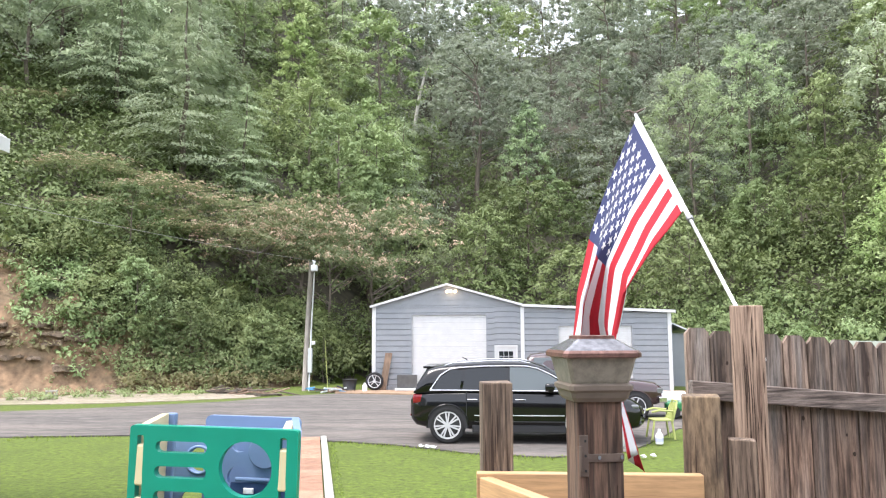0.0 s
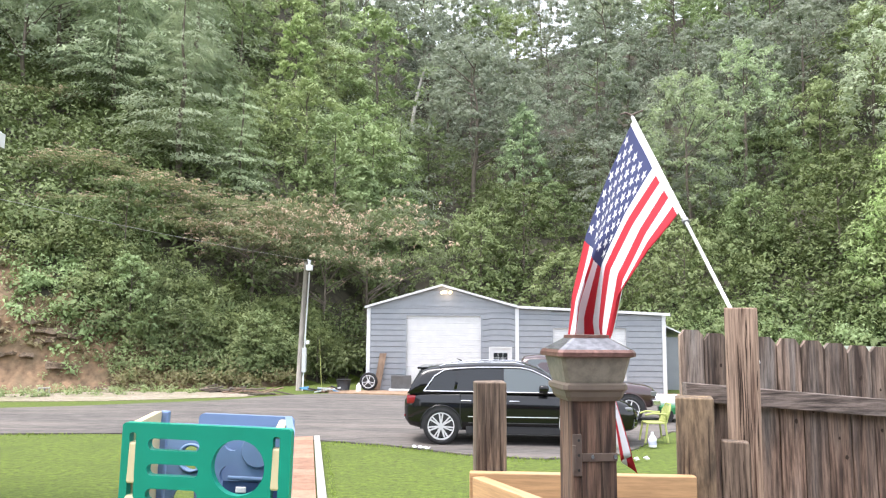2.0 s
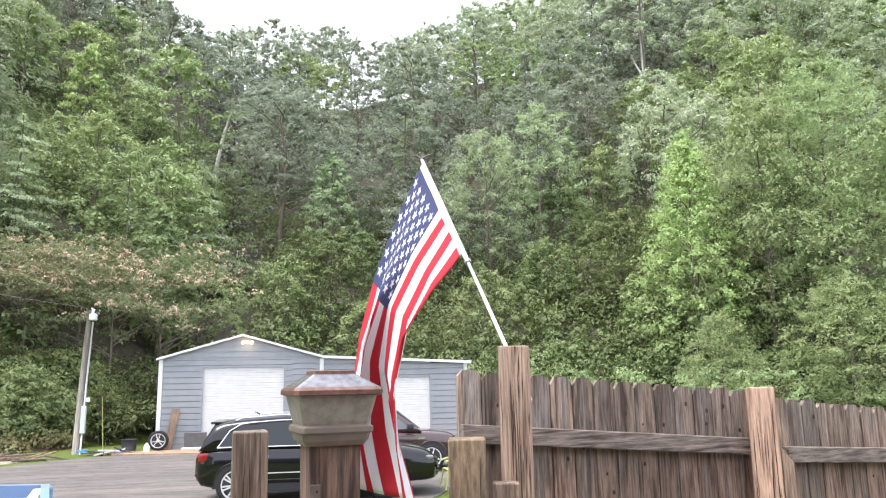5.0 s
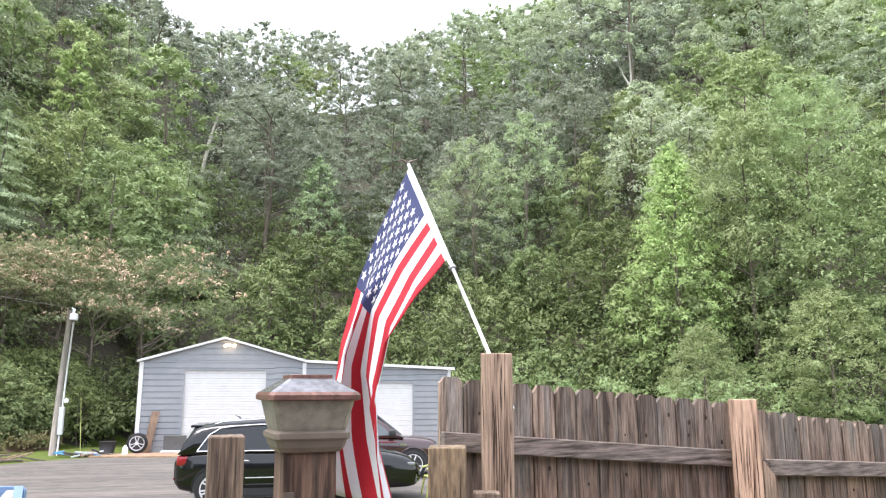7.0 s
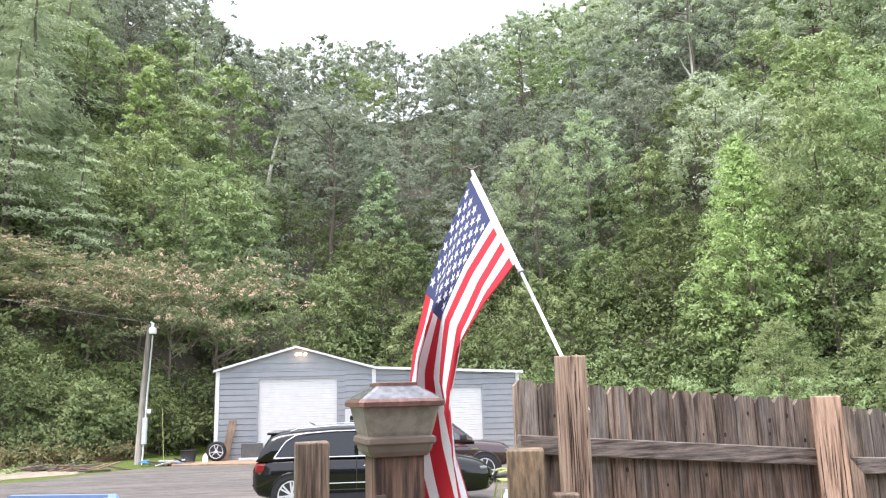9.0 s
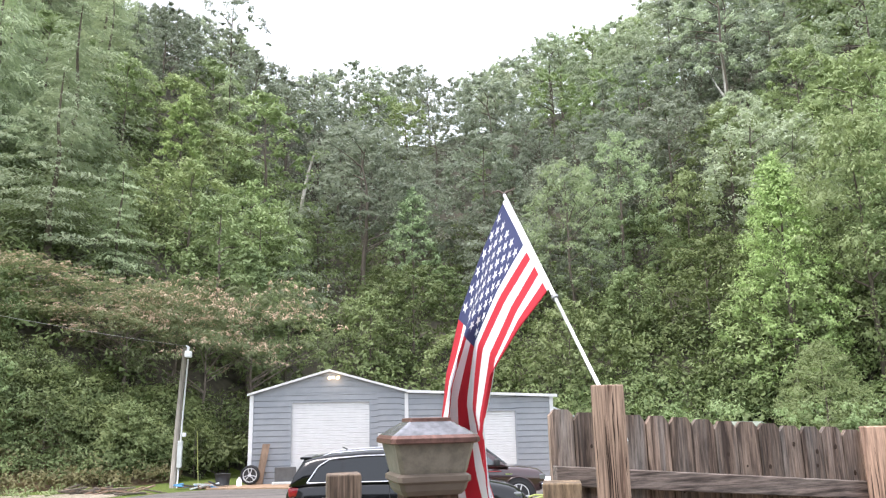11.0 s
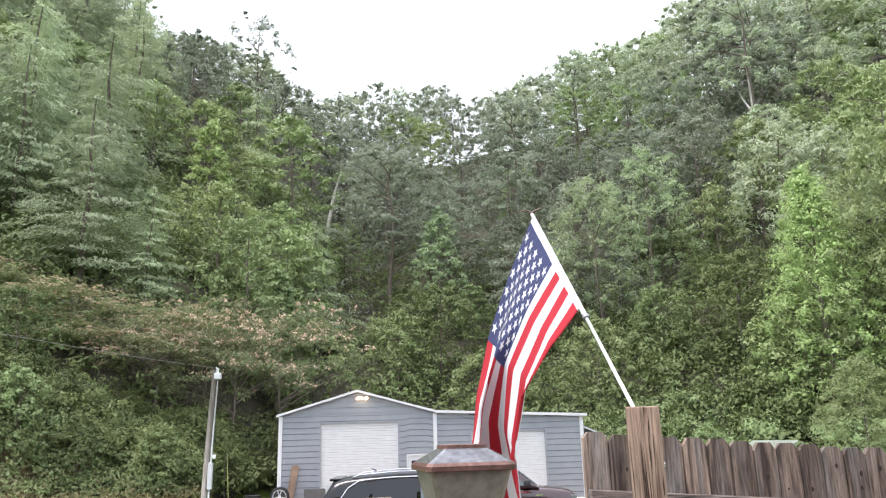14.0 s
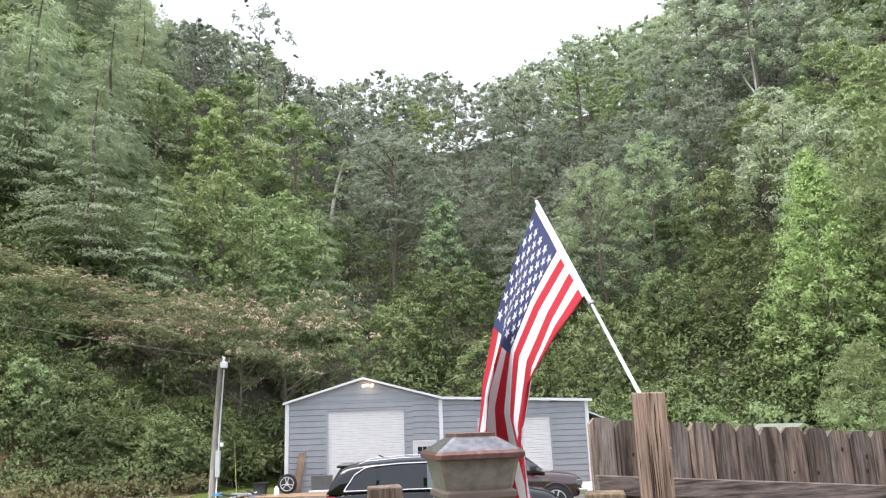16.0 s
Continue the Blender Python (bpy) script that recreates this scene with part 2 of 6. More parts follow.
# ---- ground ----
def foot(x):
    """Where the hillside begins, as y over x."""
    return float(np.interp(x, [-60, -26, -19, -15, -9, -5.5, 8, 12, 20, 32, 70], [6, 24, 27.6, 30.2, 33.5, 40.5, 41, 37.5, 32, 24, 4]))


def ground_z(x, y):
    d = y - foot(x)
    if d <= 0:
        return 0.0
    steep = 0.60 + 0.12 * min(1, max(0, (-14 - x) / 25)) + 0.03 * min(1, max(0, (x - 25) / 30))
    z = steep * d if d < 82 else steep * 82 + 0.1 * (d - 82)
    bank = min(1, max(0, (-11.5 - x) / 5)) * min(1, d / 2.2) * 2.6 * max(0, 1 - max(0, d - 6) / 30)
    rough = 0.6 * noise.noise((x * 0.13, y * 0.13, 0)) * min(1, d / 6) + 0.22 * noise.noise((x * 0.6, y * 0.6, 5)) * min(1, d / 2)
    return max(0.0, z + bank + rough)


def sheet(name, xs, ys, mat, zf, label="", category="", kind="structure"):
    """A grid of ground over xs and ys."""
    vs = [(x, y, zf(x, y)) for y in ys for x in xs]
    n = len(xs)
    fs = [(j * n + i, j * n + i + 1, (j + 1) * n + i + 1, (j + 1) * n + i) for j in range(len(ys) - 1) for i in range(n - 1)]
    me = bpy.data.meshes.new(name)
    me.from_pydata(vs, [], fs)
    for mm in mat if isinstance(mat, (list, tuple)) else [mat]:
        me.materials.append(mm)
    for f in me.polygons:
        f.use_smooth = True
    return tagged(new(name, me), label, category, "", kind)


def steps(a, b, d):
    n = max(1, round((b - a) / d))
    return [a + (b - a) * i / n for i in range(n + 1)]


gx = [-1500, -500, -220, -130] + steps(-90, -26, 4) + steps(-25, 14, 0.75) + steps(16, 110, 4) + [150, 300, 600, 1500]
gy = [-1500, -400, -100, -40, -15] + steps(-5, 22, 4.5) + steps(23, 42, 0.8) + steps(44, 140, 3) + [170, 260, 500, 1500]
ground = sheet("ground", gx, gy, [LAWN, FOREST_SOIL, CLAY], ground_z, "mown lawn rising into a wooded hillside", "ground")
for f in ground.data.polygons:
    c = f.center
    d = c.y - foot(c.x)
    if d > -0.6:
        f.material_index = 2 if (c.x > -34 and d < 7 and (d < 5.2 and c.x < -16.9 - 0.5 * c.z or (c.x < -8.5 and d < 2.4))) else 1

FLAG_RED = leaf_material("flag_red", (0.46, 0.016, 0.03), (0.46, 0.016, 0.03), 0.8, 0.25, 0.0)
FLAG_WHITE = leaf_material("flag_white", (0.72, 0.72, 0.74), (0.72, 0.72, 0.74), 0.8, 0.25, 0.0)
FLAG_BLUE = leaf_material("flag_blue", (0.028, 0.036, 0.105), (0.028, 0.036, 0.105), 0.8, 0.15, 0.0)
CAR_BLACK = material("black_paint", (0.005, 0.005, 0.006), 0.12, vary=0.05, scale=2)
TRUCK_RED = material("maroon_paint", (0.035, 0.012, 0.014), 0.25, vary=0.1, scale=2, coat=0.8)
CHROME = material("chrome", (0.75, 0.76, 0.78), 0.15, metal=1.0)
ALLOY = material("alloy", (0.58, 0.58, 0.6), 0.3, metal=0.15)
RUBBER = material("rubber", (0.015, 0.015, 0.016), 0.85, vary=0.3, scale=20)
TRIM_BLACK = material("black_trim", (0.02, 0.02, 0.021), 0.6)
TAIL_RED = material("tail_lens", (0.25, 0.01, 0.015), 0.15, coat=0.6)
HEAD_LENS = material("head_lens", (0.13, 0.135, 0.14), 0.1, coat=0.8)
CAR_GLASS = material("car_glass", (0.01, 0.012, 0.014), 0.05)
CLEAR_GLASS = material("pale_glass", (0.07, 0.085, 0.09), 0.05, coat=0.5)
CAR_GLASS.node_tree.nodes["Principled BSDF"].inputs["Specular IOR Level"].default_value = 0.45
TOY_GREEN = material("green_plastic", (0.0, 0.25, 0.17), 0.4, vary=0.08, scale=2, dirt=0.35, stain=(0.0, 0.19, 0.12))
TOY_BLUE = material("blue_plastic", (0.17, 0.255, 0.42), 0.45, vary=0.08, scale=3, dirt=0.35, stain=(0.125, 0.195, 0.34))
# panel blue darkened to stand for shade inside a recess
TOY_RECESS_SHADE = material("navy_plastic", (0.03, 0.06, 0.15), 0.5, vary=0.1, scale=3)
TOY_CREAM = material("cream_plastic", (0.62, 0.53, 0.33), 0.5, vary=0.06, scale=3, dirt=0.3, stain=(0.45, 0.36, 0.2))
LIME = material("lime_plastic", (0.36, 0.39, 0.13), 0.5, vary=0.05, scale=3, dirt=0.2)
POLE_WHITE = material("white_pole", (0.8, 0.8, 0.8), 0.35, vary=0.03, scale=5)
POLE_GREY = material("grey_pole", (0.24, 0.22, 0.19), 0.9, vary=0.35, scale=9, stretch=(2, 2, 0.2), bump=0.4)
GREY_BOX = material("grey_box", (0.5, 0.52, 0.52), 0.5, vary=0.08, scale=4)
PLANK = material("old_plank", (0.22, 0.15, 0.105), 0.9, vary=0.4, scale=7, stretch=(1, 1, 0.3))
BLUE_TARP = material("blue_tarp", (0.08, 0.25, 0.45), 0.5, vary=0.2, scale=6)
MOWER_GREEN = material("mower_green", (0.02, 0.18, 0.06), 0.4, coat=0.4)
PLASTIC_WHITE = material("white_plastic", (0.75, 0.76, 0.78), 0.5, vary=0.05, scale=6)
RED_PAINT = material("red_paint", (0.35, 0.03, 0.03), 0.4)


# ---- woods ----
rng = np.random.default_rng(7)


def unit(v):
    return v / np.maximum(np.linalg.norm(v, axis=-1, keepdims=True), 1e-9)


def leaves(points, normals, size, aspect=0.62, droop=0.25, loose=0.4, along=None):
    """Pointed leaves, three corners each, at the points and facing about along the normals."""
    n = len(points)
    nrm = unit(normals + loose * rng.normal(size=(n, 3)))
    side = unit(np.cross(nrm, rng.normal(size=(n, 3)) if along is None else along))
    fwd = np.cross(side, nrm)
    fwd[:, 2] -= droop
    s = (size * rng.uniform(0.6, 1.35, size=n))[:, None]
    a = points - fwd * s * 0.45 - side * s * 0.5 * aspect
    b = points - fwd * s * 0.3 + side * s * 0.5 * aspect
    c = points + fwd * s * 0.6
    return np.stack([a, b, c], axis=1)


def quads_mesh(name, q, mats, index=None, normals=None):
    """Loose flat pieces with as many corners as q has, as one mesh."""
    me = bpy.data.meshes.new(name)
    n, k = q.shape[:2]
    me.vertices.add(n * k)
    me.vertices.foreach_set("co", q.reshape(-1).astype(np.float32))
    me.loops.add(n * k)
    me.loops.foreach_set("vertex_index", np.arange(n * k, dtype=np.int32))
    me.polygons.add(n)
    me.polygons.foreach_set("loop_start", np.arange(0, n * k, k, dtype=np.int32))
    me.polygons.foreach_set("loop_total", np.full(n, k, dtype=np.int32))
    for mm in mats:
        me.materials.append(mm)
    if index is not None:
        me.polygons.foreach_set("material_index", np.asarray(index, dtype=np.int32))
    me.update(calc_edges=True)
    if normals is not None:
        me.polygons.foreach_set("use_smooth", np.ones(n, dtype=bool))
        me.normals_split_custom_set_from_vertices(np.repeat(normals, k, axis=0).astype(np.float32).tolist())
    return me


INNER = 10


def clumps(centres, radii, count, size, flat=0.7, **k):
    """Leafy boughs: leaves over the upper side of many domes, and inside each the older leaves that fill it.
    Returns both, and a rounded normal for each of both."""
    c0, r0 = np.asarray(centres, dtype=float), np.asarray(radii, dtype=float)
    c = np.repeat(c0, count, axis=0)
    r = np.repeat(r0, count)[:, None]
    v = unit(rng.normal(size=(len(c), 3)))
    v[:, 2] = np.where(v[:, 2] < -0.25, -v[:, 2], v[:, 2])
    m = len(c0)
    wide = np.stack([rng.uniform(0.65, 1.45, m), rng.uniform(0.65, 1.45, m), flat * rng.uniform(0.7, 1.3, m)], axis=1)
    tilt = rng.normal(size=(m, 2)) * 0.3
    ripple = np.sin(5.3 * v[:, :1] + c[:, :1] * 5) + np.cos(4.7 * v[:, 1:2] + c[:, 1:2] * 3) + np.sin(6.1 * v[:, 2:] + c[:, 2:] * 4)
    rad = r * rng.uniform(0.68, 1.14, size=(len(c), 1)) * (1 + 0.16 * ripple)
    p = v * rad * np.repeat(wide, count, axis=0)
    p[:, 2] += (p[:, :2] * np.repeat(tilt, count, axis=0)).sum(axis=1)
    up = v + np.array([0, 0, 0.5])
    q = leaves(c + p, up, size, **k)
    c2, v2 = np.repeat(c0, INNER, axis=0), unit(rng.normal(size=(m * INNER, 3)))
    p2 = v2 * np.repeat(r0, INNER)[:, None] * rng.uniform(0.1, 0.55, size=(m * INNER, 1)) * np.repeat(wide, INNER, axis=0)
    up2 = unit(v2 + np.array([0, 0, 0.7]))
    fill = leaves(c2 + p2, up2, size * 1.35, **k)
    return q, fill, unit(up), facing(fill, up2, 0.7)


def facing(q, n, share):
    """Turns each leaf to face along its rounded normal, and mixes the two."""
    face = unit(np.cross(q[:, 1] - q[:, 0], q[:, 2] - q[:, 0]))
    flip = (face * n).sum(axis=1) < 0
    q[flip] = q[flip][:, ::-1]
    face[flip] *= -1
    return unit(share * n + (1 - share) * face)


def crown_normal(q, w, lo, hi):
    out = q.mean(axis=1) - np.array([0, 0, lo + 0.3 * (hi - lo)])
    return unit(out / np.array([w, w, 0.5 * (hi - lo)])) + np.array([0, 0, 0.2])


def profile(shape, f):
    if shape == "cone":
        return (1.02 - f) ** 0.7 * min(1, 0.55 + 2.5 * f)
    if shape == "tall":
        return math.sin(math.pi * (0.2 + 0.74 * f)) ** 0.6
    return math.sin(math.pi * (0.2 + 0.77 * f)) ** 0.75


def broad_crown(h, w, base, n, shape, count, size, airy=0.0):
    """A broad crown: leafy boughs of several sizes over a lumpy, uneven envelope."""
    cs, rs = [], []
    seed = rng.random() * 50
    for i in range(n):
        f = (i + 0.5) / n
        f = f ** 0.85
        ang = i * 2.399963 + rng.normal() * 0.35
        lump = 1 + 0.42 * noise.noise((math.cos(ang) * 1.3 + seed, math.sin(ang) * 1.3, f * 2.6))
        prof = profile(shape, f)
        r = w * prof * lump * (0.66 + 0.34 * rng.random())
        if rng.random() < 0.2:
            r *= 0.45
        br = w * (0.08 + 0.17 * rng.random() ** 1.5) * (0.55 + 0.55 * prof)
        if airy:
            br *= 1 - 0.45 * airy
        z = base + (h - base) * f - br * 0.3 + rng.normal() * 0.02 * h
        cs.append((r * math.cos(ang), r * math.sin(ang), z))
        rs.append(br)
    cs = np.array(cs)
    q, fill, n1, n2 = clumps(cs, rs, count, size, flat=0.68, loose=0.32)
    if airy:
        keep = rng.random(len(fill) // INNER) > airy
        fill, n2 = fill[np.repeat(keep, INNER)], n2[np.repeat(keep, INNER)]
    n1 = facing(q, unit(0.75 * n1 + 0.45 * unit(crown_normal(q, w, base, h))), 0.84)
    n2 = unit(n2 + 0.6 * crown_normal(fill, w, base, h))
    return cs, q, fill, n1, n2


def needle_crown(h, w, base, tiers, size=0.3):
    """A hemlock or pine crown: broad, flat, feathered boughs in uneven, drooping tiers."""
    pts, nrm, along = [], [], []
    for i in range(tiers):
        f = (i + 0.5) / tiers
        z = base + (h - base) * f
        reach = w * (1.04 - f) ** 0.7 * rng.uniform(0.7, 1.15)
        nb = max(4, int(7.5 * (1.15 - f)))
        for b in range(nb):
            ang = 2 * math.pi * (b + rng.random()) / nb + i * 1.3
            ln = reach * rng.uniform(0.65, 1.15)
            m = max(12, int(ln * 36))
            s = rng.random(m) ** 0.6
            fan = rng.normal(size=m) * (0.1 + 0.3 * ln * s * (1.25 - s))
            zz = z + rng.normal() * 0.25 + 0.16 * ln * s - 0.34 * ln * s ** 2 - 0.1 * np.abs(fan) + rng.normal(size=m) * 0.1
            x = math.cos(ang) * s * ln - math.sin(ang) * fan
            y = math.sin(ang) * s * ln + math.cos(ang) * fan
            pts.append(np.stack([x, y, zz], axis=1))
            nrm.append(np.tile([0.55 * math.cos(ang), 0.55 * math.sin(ang), 1.0], (m, 1)))
            turn = ang + rng.normal(size=m) * 0.55
            along.append(np.stack([np.cos(turn), np.sin(turn), np.full(m, -0.2)], axis=1))
    p, q = np.concatenate(pts), np.concatenate(nrm)
    return leaves(p, q, size, aspect=0.36, droop=0.18, along=np.concatenate(along)), unit(q)


def trunk_mesh(h, r, crown_pts, limbs=7, lean=0.0, mat=None):
    bm = bmesh.new()
    n = 7
    wob = [(lean * h * (i / n) ** 1.3 + 0.05 * rng.normal() * r * 8, 0.05 * rng.normal() * r * 8, h * i / n) for i in range(n + 1)]
    tube(bm, wob, [r * (1.15 if i == 0 else 1 - 0.85 * i / n) for i in range(n + 1)], 7)
    if crown_pts is not None and limbs:
        for p in crown_pts[:: max(1, len(crown_pts) // limbs)]:
            z0 = max(0.3 * h, p[2] - 0.45 * math.hypot(p[0], p[1]) - 0.3)
            if z0 < 0.95 * h:
                i = min(n - 1, int(z0 / h * n))
                s = Vector(wob[i]).lerp(Vector(wob[i + 1]), z0 / h * n - i)
                e = Vector(p)
                mid = s.lerp(e, 0.5) + Vector((0, 0, 0.12))
                tube(bm, [s, mid, e], [r * 0.34, r * 0.2, r * 0.07], 5)
    me = bpy.data.meshes.new("trunk")
    bm.to_mesh(me)
    bm.free()
    me.materials.append(mat or BARK)
    for f in me.polygons:
        f.use_smooth = True
    return me


def kind_of_tree(shape, h, w, leaf, n=86, size=0.225, count=58, base=0.22, airy=0.0):
    if shape == "needle":
        q, n1 = needle_crown(h, w, h * 0.1, 17, 0.29)
        nrm = facing(q, n1, 0.75)
        return dict(crown=quads_mesh("crown", q, [leaf], None, nrm), trunk=trunk_mesh(h * 0.97, h * 0.014, None), h=h, q=q, n=nrm, leaf=leaf)
    cs, q, fill, n1, n2 = broad_crown(h * 0.97, w, h * base, n, shape, count, size, airy)
    both, nrm = np.concatenate([q, fill]), np.concatenate([n1, n2])
    far = np.concatenate([q[::2], fill]), np.concatenate([n1[::2], n2])
    return dict(crown=quads_mesh("crown", both, [leaf], None, nrm), trunk=trunk_mesh(h * 0.88, h * 0.013, cs, 10), h=h, q=far[0], n=far[1], leaf=leaf)


KINDS = {
    "mid_a": kind_of_tree("round", 11, 3.7, LEAF_MID),
    "mid_b": kind_of_tree("tall", 13, 3.5, LEAF_MID),
    "mid_c": kind_of_tree("round", 9, 3.6, LEAF_MID, base=0.1),
    "dark_a": kind_of_tree("round", 12, 3.9, LEAF_DARK, base=0.3),
    "dark_b": kind_of_tree("tall", 14, 3.7, LEAF_DARK, base=0.35),
    "light_a": kind_of_tree("cone", 11, 3.1, LEAF_LIGHT),
    "light_b": kind_of_tree("round", 9, 3.3, LEAF_LIGHT, base=0.1),
    "grey_a": kind_of_tree("tall", 14, 3.9, LEAF_HAZE_GREY, base=0.3),
    "grey_b": kind_of_tree("round", 12, 3.8, LEAF_HAZE_GREY, base=0.25),
    "bright_b": kind_of_tree("cone", 9, 3.0, LEAF_BRIGHT, base=0.1),
    "under_a": kind_of_tree("round", 10, 3.7, LEAF_UNDER),
    "close_a": kind_of_tree("cone", 14, 4.0, LEAF_BRIGHT, n=300, size=0.15, count=62, base=0.08),
    "close_b": kind_of_tree("round", 12, 4.2, LEAF_LIGHT, n=300, size=0.15, count=62, base=0.08),
    "close_c": kind_of_tree("tall", 16, 4.2, LEAF_LIGHT, n=300, size=0.15, count=62, base=0.1),
    "sage_a": kind_of_tree("tall", 14, 3.8, LEAF_SAGE, n=130, size=0.18, count=66),
    "sage_b": kind_of_tree("cone", 12, 3.3, LEAF_SAGE, n=120, size=0.18, count=66, base=0.15),
    "airy_a": kind_of_tree("tall", 16, 4.2, LEAF_DARK, n=70, size=0.24, count=60, base=0.4, airy=0.75),
    "airy_b": kind_of_tree("tall", 18, 4.4, LEAF_HAZE_GREY, n=80, size=0.22, count=70, base=0.35, airy=0.6),
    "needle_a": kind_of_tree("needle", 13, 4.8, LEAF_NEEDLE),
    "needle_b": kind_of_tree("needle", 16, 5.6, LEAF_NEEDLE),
}
LABELS = {
    "mid": ("broadleaf_tree", "leafy green broadleaf tree on the wooded slope"),
    "dark": ("broadleaf_tree", "dark green broadleaf tree deep in the hollow"),
    "light": ("broadleaf_tree", "fresh yellow-green young tree on the hillside"),
    "bright": ("broadleaf_tree", "bright yellow-green young tree"),
    "sage": ("broadleaf_tree", "soft sage-green young tree on the slope"),
    "close": ("broadleaf_tree", "full light green tree near the fence"),
    "under": ("broadleaf_tree", "deep green broadleaf tree low on the slope"),
    "airy": ("broadleaf_tree", "tall thin-crowned tree open to the sky"),
    "grey": ("broadleaf_tree", "tall pale grey-green tree below the ridge"),
    "needle": ("hemlock_tree", "feathery dark green hemlock with drooping tiers"),
}


def plant(kind, x, y, h, turn=0.0, wide=1.0, label="", sink=0.25):
    k = KINDS[kind]
    name, lab = LABELS[kind.split("_")[0]]
    s = h / k["h"]
    t = thing(name, Matrix.LocRotScale((x, y, ground_z(x, y) - sink), Euler((0, 0, turn)), (s * wide, s * wide, s)), label or lab, "tree", "trees of the hillside")
    for nm in ("trunk", "crown"):
        o = new(nm, k[nm])
        o.parent = t
    return t


# single trees that stand out
plant("sage_b", 2.7, 57.5, 10.6, 0.4, 1.0, "pale conical young tree standing above the brush")
plant("sage_a", 13.2, 49.5, 12.9, 0.2, 0.95, "full round-topped tree, one of a pair")
plant("sage_a", 17.6, 51.0, 12.8, 2.2, 0.95, "full round-topped tree, one of a pair")
plant("bright_b", -16.7, 61.2, 10.6, 0.9, 0.85, "bright yellow-green pointed tree on the hillside")
plant("close_a", 20.8, 36.0, 13.6, 1.9, 0.95, "bright fresh green tree with an upright crown")
plant("close_b", 24.6, 35.0, 14.6, 0.4, 0.85, "light green tree with a full upright crown")
plant("close_c", 27.5, 33.5, 15.5, 1.1, 0.9, "large full green tree near the fence")
plant("close_b", 29.0, 29.5, 13.5, 2.6, 1.0, "spreading light green tree near the fence")
plant("close_c", 33.5, 30.5, 13.0, 0.7, 1.0, "large full green tree near the fence")
plant("close_b", 24.0, 29.0, 7.0, 4.0, 1.2, "low light green sapling behind the fence")
plant("close_b", 19.0, 31.0, 5.5, 2.0, 1.1, "low light green sapling behind the fence")
plant("airy_b", 34.4, 66.0, 21.5, 0.3, 1.0, "tall thin-crowned tree with a pale forked trunk")
for px, py, h, k in ((-19.3, 91.0, 19.0, "airy_a"), (-23.5, 92.0, 12.0, "airy_a"), (-13.6, 92.5, 12.5, "airy_a"), (-28.5, 90.0, 9.0, "dark_b")):
    plant(k, px, py, h, px, 0.95, "dark open-crowned tree on the ridge")

# the rest of the wood
# trees that must stay clear of those before them: x, y, half width, share of height kept free
STAND_OUT = [(2.7, 57.5, 3.0, 0.4), (13.2, 49.5, 3.6, 0.4), (17.6, 51.0, 3.6, 0.4), (-16.9, 61.7, 3.5, 0.4), (-7.3, 72.0, 1.4, 0.35), (34.4, 66.0, 2.4, 0.4), (20.8, 36.0, 3.8, 0.2)]
TOPS = [10.6, 12.9, 12.8, 10.6, 8.5, 19.0, 13.6]


def clear_height(px, py):
    """The greatest height that leaves the trees behind in sight."""
    most = 99.0
    for (fx, fy, hw, part_free), top in zip(STAND_OUT, TOPS):
        if py < fy - 0.5 and abs(px - fx * py / fy) < hw * py / fy + 2.2:
            lim = 2.4 + (ground_z(fx, fy) + part_free * top - 2.4) * py / fy
            most = min(most, lim - ground_z(px, py))
    return most


def behind(px, py):
    return any(fy < py < fy + 20 and abs(px * fy / py - fx) < hw + 3 for fx, fy, hw, _ in STAND_OUT[:3] + STAND_OUT[4:6])


# how high the tree tops reach, as rise over run by bearing in degrees
CREST = [(-28, 0.80), (-23, 0.66), (-20, 0.57), (-13, 0.555), (-8, 0.475), (-3, 0.505), (3, 0.505), (6.5, 0.485), (11, 0.51), (16, 0.545), (20, 0.55), (22.5, 0.58), (25, 0.61), (29, 0.58), (31, 0.59), (34, 0.7), (40, 0.85)]


def crest(px, py):
    lim = np.interp(math.degrees(math.atan2(px, py)), [c[0] for c in CREST], [c[1] for c in CREST])
    return 2.4 + float(lim) * math.hypot(px, py)


spots = []
y = 31.0
while y < 128:
    gap = 4.9 + 0.034 * (y - 30)
    x = -0.82 * y - 6
    while x < 1.12 * y + 6:
        px, py = x + rng.normal() * 1.1, y + rng.normal() * 1.1
        d = py - foot(px)
        if d > 2.0 and not (-7 < px < 10.5 and py < 44) and not (-40 < px < -14 and d < 7) and not (-31 < px < -3 and py < 43) and not (15 < px < 34 and py < 37):
            spots.append((px, py, d))
        x += gap
    y += gap * 0.92
spots.sort(key=lambda s: s[1])
far_q, far_i, far_n = [], [], []
FAR_MATS = [LEAF_UNDER, LEAF_MID, LEAF_DARK, LEAF_HAZE_GREY, LEAF_NEEDLE, LEAF_LIGHT, LEAF_SAGE]
made = 0
